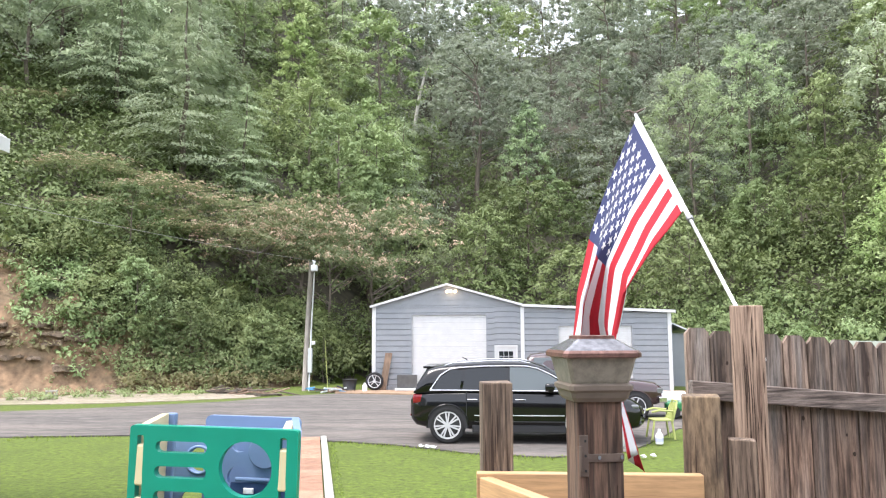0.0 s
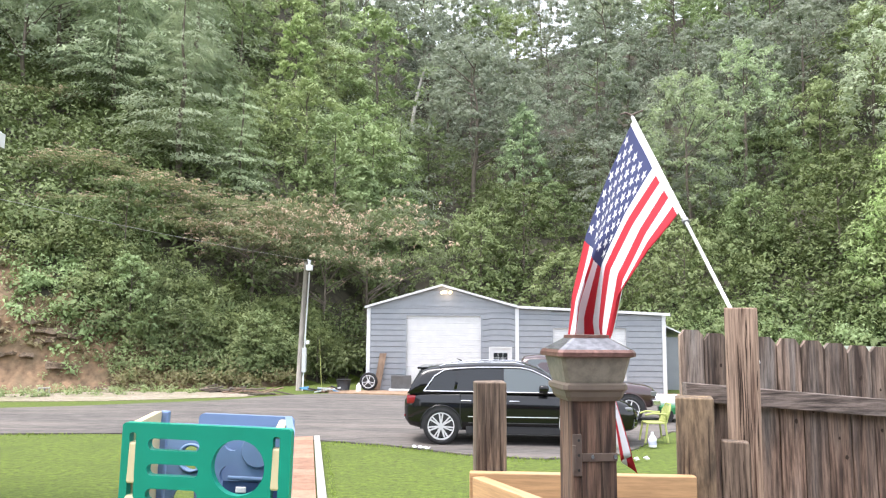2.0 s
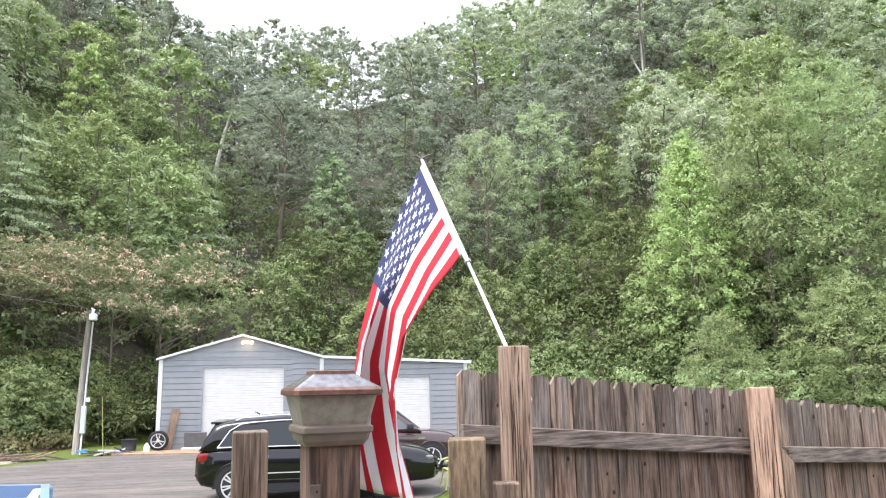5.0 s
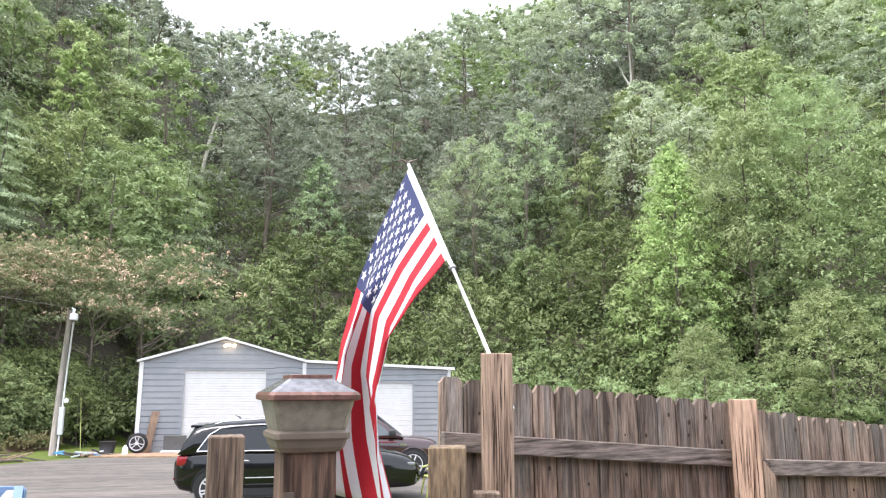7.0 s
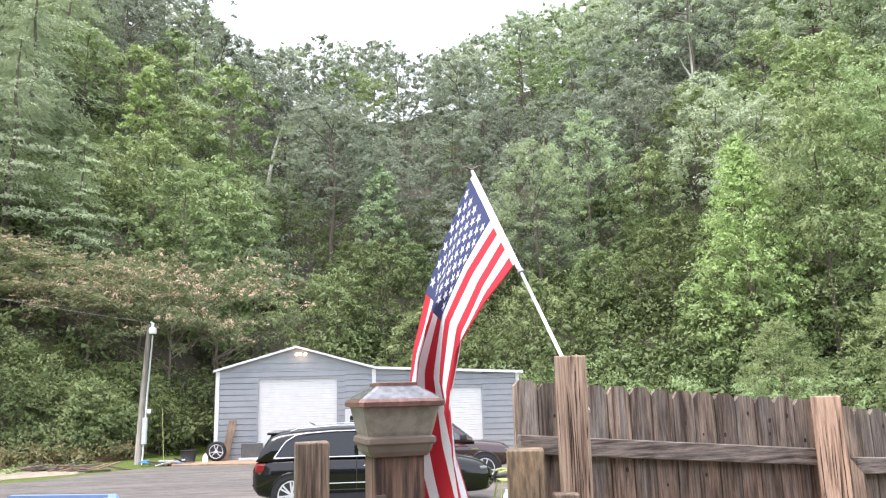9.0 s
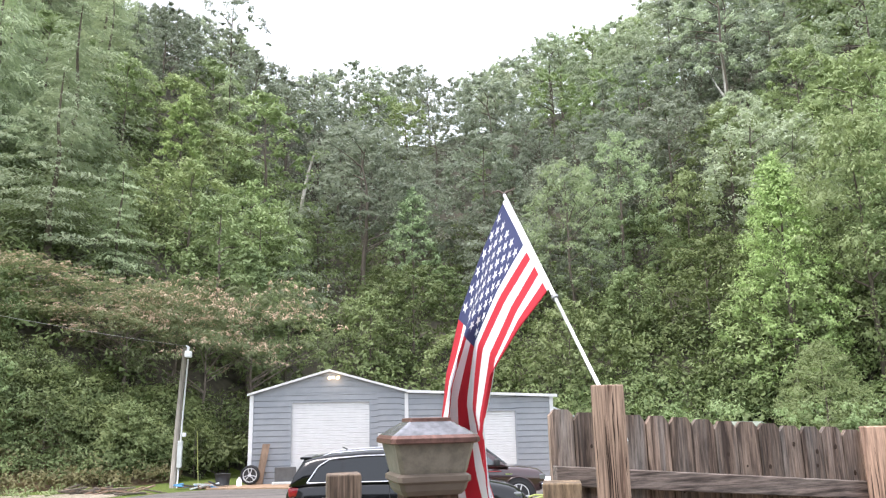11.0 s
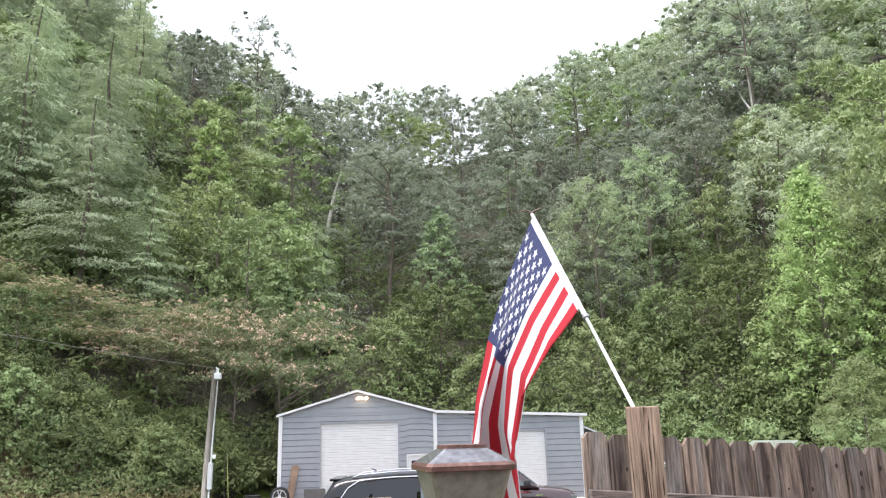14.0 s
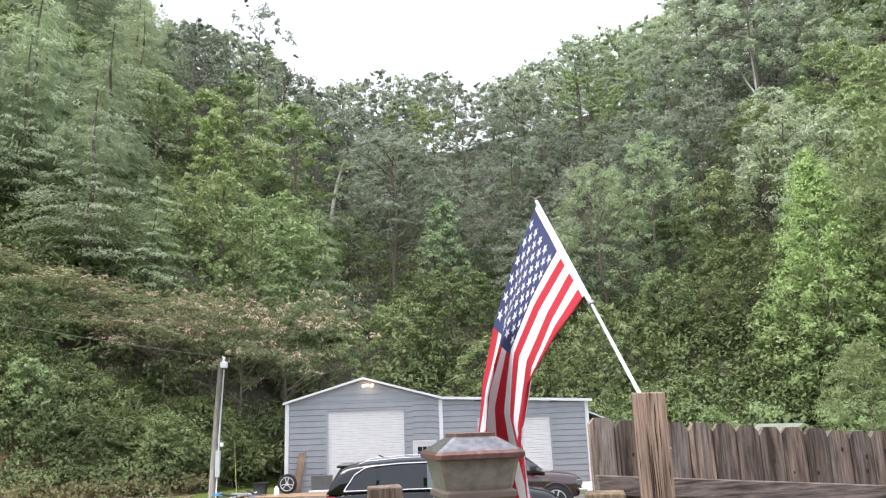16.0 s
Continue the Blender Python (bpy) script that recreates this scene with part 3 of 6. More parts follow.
for px, py, d in spots:
    side = px / py
    r = rng.random()
    lump = noise.noise((px * 0.06, py * 0.06, 3))
    if side < -0.33:
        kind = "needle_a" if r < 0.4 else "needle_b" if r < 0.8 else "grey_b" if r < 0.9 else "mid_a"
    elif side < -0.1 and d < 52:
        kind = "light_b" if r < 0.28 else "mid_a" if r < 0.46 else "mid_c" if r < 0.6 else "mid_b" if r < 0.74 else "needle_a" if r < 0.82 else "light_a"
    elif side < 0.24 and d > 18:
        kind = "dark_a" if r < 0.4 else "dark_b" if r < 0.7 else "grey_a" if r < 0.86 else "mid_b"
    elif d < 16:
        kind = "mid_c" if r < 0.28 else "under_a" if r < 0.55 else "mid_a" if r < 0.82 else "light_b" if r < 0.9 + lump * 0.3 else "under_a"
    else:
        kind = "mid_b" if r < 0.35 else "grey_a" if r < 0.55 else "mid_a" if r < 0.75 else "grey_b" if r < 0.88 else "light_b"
    h = KINDS[kind]["h"] * rng.choice([0.72, 0.9, 1.0, 1.2]) * rng.uniform(0.92, 1.08)
    h *= 0.66 if d < 7 else 0.82 if d < 14 else 0.92 if d < 24 else 1.0 if d < 58 else 1.5
    # beyond 80 m most green trees take the haze-greyed leaves
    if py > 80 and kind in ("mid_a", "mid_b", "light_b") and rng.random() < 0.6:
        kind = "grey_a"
    h = min(h, clear_height(px, py), (crest(px, py) - ground_z(px, py)) * rng.uniform(0.95, 1.05))
    if h < 2.2 or math.hypot(px + 7.3, py - 72) < 2.0 or math.hypot(px - 34.4, py - 66) < 3.0:
        continue
    if behind(px, py):
        kind = "dark_a" if r < 0.5 else "dark_b"
    turn = rng.random() * 6.28
    if made < 270:
        plant(kind, px, py, h, turn, rng.uniform(0.95, 1.25))
        made += 1
    else:
        k = KINDS[kind]
        s = h / k["h"]
        c, sn = math.cos(turn), math.sin(turn)
        m = np.array([[c, -sn, 0], [sn, c, 0], [0, 0, 1]]) * s
        mid = k["q"].mean(axis=1, keepdims=True)
        qq = mid + (k["q"] - mid) * (1.25 if py > 90 else 1.1)
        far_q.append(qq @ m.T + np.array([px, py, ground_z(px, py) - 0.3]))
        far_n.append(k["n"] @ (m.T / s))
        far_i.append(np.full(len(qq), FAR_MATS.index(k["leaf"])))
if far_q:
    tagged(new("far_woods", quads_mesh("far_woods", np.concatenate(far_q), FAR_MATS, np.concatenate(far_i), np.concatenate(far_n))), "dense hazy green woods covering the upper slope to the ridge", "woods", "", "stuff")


def umbrella(h, w, seed):
    """A mimosa: flat layered crown on spreading limbs, with blossom tufts on top."""
    cs = []
    for i in range(70):
        r = w * math.sqrt((i + 0.5) / 70)
        a = i * 2.399963 + seed
        cs.append((r * math.cos(a), r * math.sin(a) * 0.85, h - 0.3 * h * (r / w) ** 2 + rng.normal() * 0.62))
    cs = np.array(cs)
    q, fill, n1, n2 = clumps(cs, np.full(70, 0.8), 74, 0.19, flat=0.4, aspect=0.4)
    n1 = facing(q, n1, 0.8)
    top = cs[rng.random(70) < 0.55] * np.array([1.1, 1.1, 1]) + np.array([0, 0, 0.25])
    spots = np.concatenate([top + rng.normal(size=top.shape) * np.array([0.5, 0.5, 0.12]) for _ in range(7)])
    b, _, bn, _ = clumps(spots, np.full(len(spots), 0.17), 9, 0.12, flat=0.7)
    return quads_mesh("crown", np.concatenate([q, fill]), [LEAF_MIMOSA], None, np.concatenate([n1, n2])), quads_mesh("blossom", b, [BLOOM], None, facing(b, bn, 0.8)), trunk_mesh(h * 0.8, 0.13, cs, 12)


UMB = [umbrella(7.6, 4.4, 0.3), umbrella(6.8, 3.8, 1.7)]
for i, (px, py, top, turn) in enumerate(((-6.6, 40.6, 8.8, 0.0), (-10.2, 39.2, 9.0, 2.1), (-13.8, 38.8, 9.4, 4.0), (-17.6, 38.4, 10.4, 1.2), (-21.8, 38.6, 11.6, 5.0), (-28.6, 46.0, 17.6, 0.9), (-19.6, 36.6, 9.0, 2.7), (-11.9, 37.0, 8.0, 1.9), (-8.3, 37.4, 7.2, 3.3), (-15.4, 36.8, 7.9, 0.7))):
    s = (top - max(0.0, ground_z(px, py) - 0.3)) / (7.6, 6.8)[i % 2]
    c, b, tr = UMB[i % 2]
    t = thing("mimosa_tree", Matrix.LocRotScale((px, py, max(0.0, ground_z(px, py) - 0.3)), Euler((0, 0, turn)), (max(s, 0.85), max(s, 0.85), s)), "spreading mimosa tree with faded pink blossom", "tree", "mimosa trees")
    for nm, me in (("trunk", tr), ("crown", c), ("blossom", b)):
        o = new(nm, me)
        o.parent = t


def scatter(name, count, area, hgt, size, mat, label, per=30, wide=0.9, keep=None):
    """Low growth over a stretch of ground, as one piece of stuff."""
    cs, rs = [], []
    while len(cs) < count:
        x, y = rng.uniform(area[0], area[1]), rng.uniform(area[2], area[3])
        if keep and not keep(x, y):
            continue
        r = wide * rng.uniform(0.5, 1.3)
        cs.append((x, y, ground_z(x, y) + hgt * rng.uniform(0.1, 1.0)))
        rs.append(r)
    q, fill, n1, n2 = clumps(cs, rs, per, size, flat=0.75)
    n1 = facing(q, n1, 0.8)
    return tagged(new(name, quads_mesh(name, np.concatenate([q, fill]), [mat], None, np.concatenate([n1, n2]))), label, "undergrowth", "", "stuff")


def slope(x, y):
    d = y - foot(x)
    return d > 0.2 and -0.8 * y < x < 1.1 * y and not (-6 < x < 9.5 and y < 41) and not (x < -17.0 and d < 4.6)


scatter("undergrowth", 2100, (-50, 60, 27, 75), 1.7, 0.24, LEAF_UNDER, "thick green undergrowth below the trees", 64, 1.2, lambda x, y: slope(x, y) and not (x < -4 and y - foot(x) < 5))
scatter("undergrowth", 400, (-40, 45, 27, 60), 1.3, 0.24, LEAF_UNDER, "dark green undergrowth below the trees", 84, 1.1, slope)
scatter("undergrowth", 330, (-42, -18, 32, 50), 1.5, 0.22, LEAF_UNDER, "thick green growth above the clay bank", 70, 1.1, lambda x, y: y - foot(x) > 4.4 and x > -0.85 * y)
scatter("brush", 230, (-17.5, -5.4, 29.5, 38.5), 1.6, 0.12, LEAF_UNDER, "fresh green brush along the foot of the slope", 230, 0.7, lambda x, y: (1.0 if x < -11.5 else 0.5) < y - foot(x) < 4.4)
scatter("brush", 180, (-16.5, -5.2, 30.0, 38.5), 1.1, 0.12, LEAF_UNDER, "mixed green brush along the foot of the slope", 210, 0.7, lambda x, y: (0.8 if x < -11.5 else 0.2) < y - foot(x) < 4.4)
scatter("brush", 220, (8, 26, 27, 44), 1.4, 0.17, LEAF_MID, "light green brush behind the garage", 120, 0.8, lambda x, y: -1 < y - foot(x) < 6)
scatter("brush", 110, (-16.5, -5.4, 29.5, 37), 1.5, 0.11, LEAF_LIGHT, "light green saplings and vines on the foot of the slope", 110, 0.5, lambda x, y: 0.4 < y - foot(x) < 4.0)
scatter("weeds", 380, (-15.5, -5.5, 28, 38), 0.7, 0.1, LEAF_MID, "low fresh weeds at the foot of the slope", 80, 0.45, lambda x, y: 0.1 < y - foot(x) < 3.4)
scatter("weeds", 150, (-15, -6, 27.5, 34.5), 0.55, 0.12, LEAF_DRY, "dry weeds and tall grass at the edge of the gravel", 40, 0.42, lambda x, y: -0.8 < y - foot(x) < 1.6)
scatter("weeds", 60, (-22, -15.5, 26, 36), 0.3, 0.16, LEAF_DRY, "tufts of dry weeds on the clay bank", 30, 0.4, lambda x, y: 0.5 < y - foot(x) < 7)
scatter("undergrowth", 130, (-17, -3, 55, 84), 2.2, 0.24, LEAF_DARK, "dark green undergrowth round the dead trunk", 70, 1.3)
scatter("weeds", 130, (-24, -6, 20.5, 30), 0.12, 0.09, LEAF_LIGHT, "low grass tufts along the gravel", 34, 0.3, lambda x, y: foot(x) - 3.6 < y < foot(x) + 0.4 and y > 25.4 + 0.26 * (x + 9) + 1.2 * noise.noise((x * 0.5, y * 0.5, 9)))
scatter("undergrowth", 70, (-7.5, -3.5, 35, 45), 2.0, 0.17, LEAF_UNDER, "deep green growth beside the garage", 90, 1.0, lambda x, y: x < -5.3 or y > 41)
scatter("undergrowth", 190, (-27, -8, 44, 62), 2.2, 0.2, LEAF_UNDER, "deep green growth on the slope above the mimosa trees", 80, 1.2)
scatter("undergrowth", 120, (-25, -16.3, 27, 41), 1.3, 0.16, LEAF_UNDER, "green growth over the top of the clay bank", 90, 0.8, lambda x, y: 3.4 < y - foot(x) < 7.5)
# shrubs that stand out
for px, py, h, k, w in ((-15.3, 31.2, 4.2, "light_b", 0.95), (-13.2, 32.0, 3.2, "under_a", 1.1), (-10.5, 33.6, 3.0, "mid_c", 1.2), (-8.0, 35.0, 2.8, "under_a", 1.1), (-16.6, 33.0, 4.6, "under_a", 1.0), (11.0, 36.0, 3.4, "light_b", 1.0), (13.5, 34.0, 3.0, "light_b", 1.1), (8.9, 38.5, 3.6, "mid_c", 1.0)):
    plant(k, px, py, h, px, w, "leafy green shrub at the foot of the slope", 0.15)

# bare trunks in the wood
def bare(name, pts, radii, label, limbs=()):
    t = thing(name, Matrix.Translation(pts[0]), label, "tree")
    o = Vector(pts[0])
    bm = bmesh.new()
    tube(bm, [Vector(p) - o for p in pts], radii, 8)
    part("trunk", bm, BARK_PALE, t, smooth=True)
    for lp, lr in limbs:
        bm = bmesh.new()
        tube(bm, [Vector(p) - o for p in lp], lr, 6)
        part("limb", bm, BARK_PALE, t, smooth=True)
    return t


bare("dead_trunk", [(-8.3, 72, 18.0), (-7.8, 72, 22.6), (-7.2, 72, 26.2), (-6.2, 72, 30.0)], [0.23, 0.19, 0.15, 0.07], "bare pale dead trunk leaning in the wood")
bare("bare_tree", [(34.5, 66, 26.0), (34.45, 66, 30.0), (34.3, 66, 33.6), (34.2, 66, 37.4)], [0.2, 0.17, 0.13, 0.05], "pale forked trunk of a thin-crowned tree",
     [([(34.45, 66, 29.6), (35.3, 66, 31.0), (35.9, 66, 33.0)], [0.14, 0.09, 0.04]), ([(34.35, 66, 32.4), (33.4, 66, 34.0), (32.7, 66, 35.8)], [0.13, 0.08, 0.04])])
plant("dark_b", 36.0, 69.5, 13.0, 0.8, 1.0)
plant("dark_a", 32.0, 70.0, 11.0, 1.8, 1.0)
scatter("weeds", 150, (-22, -15, 26.5, 37), 0.5, 0.15, LEAF_MID, "green weeds along the edge of the clay bank", 60, 0.55, lambda x, y: y > foot(x) + 0.3 and abs(x + 16.6 + 0.5 * ground_z(x, y)) < 1.3)


# ---- garage ----
def garage():
    y0, y1 = 30.7, 39.5
    g = thing("garage", pose(0, y0, 0), "grey metal-sided garage with two white roller doors", "garage")
    xl, xd, xr = -4.93, 1.23, 7.15
    bm = bmesh.new()
    t = 0.12
    # front wall round the openings, then sides and back
    def ribbed(bm, x0, x1, za, zb, step, depth, back):
        """A sheet with flat ribs running along it, as one folded profile."""
        out = [(back, za)]
        z = za
        while z < zb - 1e-4:
            e = min(zb, z + step)
            h = e - z
            out += [(depth, z), (depth, z + h * 0.13), (0.0, z + h * 0.19), (0.0, z + h * 0.999)]
            z = e
        out += [(back, zb)]
        prism(bm, out, x1 - x0, "x", x0)

    def siding(bm, x0, x1, za, zb):
        ribbed(bm, x0, x1, za, zb, 0.225, 0.032, t)
    for x0, x1, za in ((xl, -3.36, 0), (-3.36, -0.19, 3.15), (-0.19, 0.08, 0), (0.08, 1.02, 1.85), (1.02, xd, 0)):
        bm = bmesh.new()
        siding(bm, x0, x1, za, 3.46)
        part("wall_panel", bm, SIDING, g)
    bm = bmesh.new()
    z = 3.46
    prism(bm, [(-4.9, 3.46), (1.2, 3.46), (-1.85, 4.3)], t - 0.024, "y", 0.024)
    while z < 4.2:
        k, k2 = (4.29 - z - 0.03) / 0.85, (4.29 - min(4.27, z + 0.2)) / 0.85
        prism(bm, [(-1.85 - 3.05 * k, z + 0.03), (-1.85 + 3.05 * k, z + 0.03), (-1.85 + 3.05 * k2, min(4.27, z + 0.2)), (-1.85 - 3.05 * k2, min(4.27, z + 0.2))], 0.02, "y", 0.004)
        z += 0.225
    part("gable_wall", bm, SIDING, g)
    bm = bmesh.new()
    for x0, x1, za, zb in ((xd, 2.62, 0, 3.42), (2.62, 5.65, 2.68, 3.3), (5.65, xr, 0, 3.17)):
        bm = bmesh.new()
        siding(bm, x0, x1, za, zb)
        part("wall_panel", bm, SIDING, g)
    bm = bmesh.new()
    box(bm, xl, xl + t, t, y1 - y0, 0, 3.46)
    box(bm, xr - t, xr, t, y1 - y0, 0, 3.15)
    box(bm, xl, xr, y1 - y0, y1 - y0 + t, 0, 3.2)
    part("rear_wall", bm, SIDING, g)
    # roofs
    bm = bmesh.new()
    prism(bm, [(xl - 0.08, 3.42), (-1.85, 4.31), (xd + 0.02, 3.46), (xd + 0.02, 3.53), (-1.85, 4.38), (xl - 0.08, 3.49)], y1 - y0 + 0.3, "y", -0.12)
    part("roof", bm, ROOF_METAL, g)
    bm = bmesh.new()
    prism(bm, [(xd + 0.02, 3.42), (xr + 0.15, 3.15), (xr + 0.15, 3.23), (xd + 0.02, 3.5)], y1 - y0 + 0.2, "y", -0.12)
    part("annex_roof", bm, ROOF_METAL, g)
    bm = bmesh.new()
    prism(bm, [(xl - 0.1, 3.4), (-1.85, 4.31), (xd + 0.05, 3.43), (xd + 0.05, 3.51), (-1.85, 4.395), (xl - 0.1, 3.485)], 0.05, "y", -0.17)
    part("fascia", bm, WHITE_METAL, g, "white roof trim")
    bm = bmesh.new()
    prism(bm, [(xd + 0.05, 3.42), (xr + 0.18, 3.14), (xr + 0.18, 3.25), (xd + 0.05, 3.52)], 0.05, "y", -0.17)
    part("fascia", bm, WHITE_METAL, g, "white roof trim")
    for x in (xl - 0.02, xd - 0.08, xr - 0.12):
        part("corner_trim", boxed(x, x + 0.15, -0.03, 0.05, 0, 3.42 if x < 5 else 3.16, bevel=0.01), WHITE_METAL, g, "white corner trim")
    # roller doors
    for x0, x1, zt in ((-3.3, -0.25, 3.1), (2.68, 5.6, 2.63)):
        bm = bmesh.new()
        ribbed(bm, x0, x1, 0.03, zt, 0.098, 0.024, 0.05)
        bmesh.ops.translate(bm, verts=bm.verts, vec=(0, 0.05, 0))
        d = part("roller_door", bm, WHITE_METAL, g, "closed white ribbed roller door")
        bm = bmesh.new()
        box(bm, x0 - 0.07, x0, -0.025, 0.11, 0, zt + 0.06)
        box(bm, x1, x1 + 0.07, -0.025, 0.11, 0, zt + 0.06)
        box(bm, x0, x1, -0.025, 0.11, zt, zt + 0.06)
        part("door_frame", bm, SIDING, d)
    # walk door with its small panes
    door = part("door", boxed(0.14, 0.97, 0.03, 0.09, 0.02, 1.8, bevel=0.006), WHITE_METAL, g, "white door with nine small panes")
    bm = bmesh.new()
    box(bm, 0.08, 0.14, -0.03, 0.1, 0, 1.86)
    box(bm, 0.97, 1.02, -0.03, 0.1, 0, 1.86)
    box(bm, 0.14, 0.97, -0.03, 0.1, 1.8, 1.86)
    part("door_frame", bm, WHITE_METAL, door)
    for i in range(3):
        for j in range(3):
            part("pane", boxed(0.27 + i * 0.195, 0.445 + i * 0.195, 0.02, 0.04, 1.0 + j * 0.21, 1.19 + j * 0.21), GLASS_DARK, door)
    # twin flood lamp under the gable
    lamp = part("flood_lamp", boxed(-1.78, -1.62, -0.06, 0.0, 4.0, 4.14, bevel=0.02), WHITE_METAL, g, "twin floodlight, switched on")
    for x in (-1.83, -1.5):
        bm = bmesh.new()
        tube(bm, [(x + 0.04, -0.04, 4.08), (x, -0.12, 4.07), (x - 0.01, -0.18, 4.04)], [0.04, 0.05, 0.062], 12)
        part("bulb", bm, LAMP_GLOW, lamp, "lit warm white bulb")
    # small lean-to behind
    bm = bmesh.new()
    box(bm, xr + 0.02, xr + 1.3, 3.0, 7.5, 0, 2.3)
    part("lean_to", bm, SIDING, g)
    bm = bmesh.new()
    prism(bm, [(xr + 0.02, 3.0), (xr + 1.6, 2.3), (xr + 1.6, 2.36), (xr + 0.02, 3.06)], 5.0, "y", 2.6)
    part("lean_to_roof", bm, ROOF_METAL, g)
    return g


LAMP_GLOW = material("lamp_glow", (1.0, 0.7, 0.38), 0.4, glow=1.5)
garage()
flood = bpy.data.lights.new("flood", "POINT")
flood.energy, flood.color, flood.shadow_soft_size = 1.6, (1.0, 0.8, 0.55), 0.08
flood_ob = new("flood", flood)
flood_ob.location = (-1.66, 30.4, 4.0)

# ---- paved ground ----
def slab(name, outline, z, depth, mat, label, category="ground"):
    bm = bmesh.new()
    prism(bm, outline, depth, "z", z - depth)
    return tagged(part(name, bm, mat), label, category, "", "structure")


slab("road", [(-60, 8.0), (-30, 14.2), (-11.5, 16.9), (-8.5, 17.35), (-3.5, 16.7), (-2.0, 16.2), (-0.3, 15.15), (1.2, 14.8), (2.7, 15.5), (3.3, 16.5), (4.6, 19.2), (9, 21), (18, 22), (18, 29), (8, 29.4), (-2.6, 28.5), (-6, 29.2), (-7.5, 28.2), (-9.2, 25.8), (-11, 24.6), (-13, 23.2), (-16.5, 21.6), (-30, 18.6), (-60, 14)], 0.03, 0.3, ASPHALT, "worn dark grey asphalt drive", "road")
slab("gravel", [(-40, 20.5), (-16.5, 24.4), (-13, 25.2), (-11, 26.2), (-9, 27.4), (-8.5, 28.6), (-10.5, 29.3), (-15, 29.0), (-18.5, 26.8), (-24, 23.8), (-40, 23)], 0.02, 0.2, GRAVEL, "pale gravel strip beside the drive", "gravel")
slab("apron", [(-6.2, 29.4), (-2.6, 28.7), (7.6, 29.6), (7.6, 30.66), (-6.4, 30.66)], 0.06, 0.3, material("apron", (0.3, 0.2, 0.13), 0.9, vary=0.25, scale=5, dirt=0.4), "brown packed earth apron before the garage", "ground")


# ---- small shed beyond the fence ----
shed = thing("garden_shed", pose(12.9, 26.5, -0.85, 0, 0, 12), "small shed with a pale roof showing over the fence", "shed")
part("walls", boxed(-1.0, 1.0, -1.0, 1.0, 0, 2.2, bevel=0.01), SIDING, shed)
bm = bmesh.new()
prism(bm, [(-1.25, 2.12), (0, 2.82), (1.25, 2.12), (1.25, 2.2), (0, 2.9), (-1.25, 2.2)], 2.4, "y", -1.2)
part("roof", bm, material("shed_roof", (0.19, 0.215, 0.17), 0.6, vary=0.15, scale=4, dirt=0.4), shed, "pale metal roof")


# ---- deck posts and fence ----
def post(x, y, w, z0, z1, mat, label, turn=0.0, name="deck_post", group="deck posts", cracks=9):
    """A sawn square post with eased edges, checks along the grain and an uneven top."""
    t = thing(name, pose(x, y, z0, 0, 0, turn), label, "post", group)
    h = z1 - z0
    bm = boxed(-w / 2, w / 2, -w / 2, w / 2, 0, h, bevel=0.004)
    for v in bm.verts:
        if v.co.z > h - 0.01:
            v.co.z += 0.004 * noise.noise((v.co.x * 40 + x * 9, v.co.y * 40, 1))
    part("timber", bm, mat, t)
    for i in range(cracks):
        u = random.uniform(-0.42, 0.42) * w
        za = random.uniform(h - 0.5, h - 0.004)
        ln = random.uniform(0.06, 0.34)
        wide = random.uniform(0.0012, 0.0026)
        bm = bmesh.new()
        k = random.uniform(-0.02, 0.02)
        prism(bm, [(u, za - ln), (u + wide, za - ln * 0.5), (u + k * ln, za), (u - wide * 0.8, za - ln * 0.4)], 0.002, "y", -w / 2 - 0.0012)
        part("crack", bm, DARK_GRAIN, t, "dark crack along the grain")
    return t


DARK_GRAIN = material("dark_grain", (0.045, 0.028, 0.02), 0.95)
post(0.157, 2.50, 0.09, 0, 2.248, WOOD_POST, "weathered square timber post with dark cracks", 7)
post(0.757, 2.50, 0.105, 0, 2.21, material("sawn_post", (0.225, 0.158, 0.094), 0.85, span=(0.36, 0.58), dark=(0.075, 0.048, 0.03), vary=0.4, scale=12, scale2=8, stretch=(2, 2, 0.34), dirt=0.9, stain=(0.085, 0.066, 0.05), bump=0.6, fine=50, grain=0.5), "short sawn timber post with yellow and grey streaks", -13)
post(0.862, 2.475, 0.075, 0, 2.088, WOOD_POST, "low timber stub beside the taller post", -14)
post(0.943, 2.63, 0.096, 0, 2.474, material("split_post", (0.31, 0.22, 0.16), 0.85, span=(0.36, 0.5), dark=(0.085, 0.046, 0.03), vary=0.25, scale=20, scale2=8, stretch=(3.4, 3.4, 0.12), warp=0.7, dirt=0.6, stain=(0.18, 0.118, 0.085), bump=0.8, fine=50, grain=0.45), "tall split-grained timber post that holds the flagpole", -18, cracks=22)
post(2.03, 3.0, 0.1, 0, 2.328, material("red_post", (0.42, 0.28, 0.2), 0.85, span=(0.32, 0.5), dark=(0.15, 0.08, 0.05), vary=0.25, scale=22, scale2=5, stretch=(3.2, 3.2, 0.16), warp=0.6, dirt=0.5, stain=(0.27, 0.17, 0.12), bump=0.6, fine=50, grain=0.4), "reddish weathered timber fence post", -30, cracks=16)
capped = post(0.332, 1.60, 0.08, 0, 2.285, WOOD_BROWN, "brown timber gate post with a copper solar cap", 10)


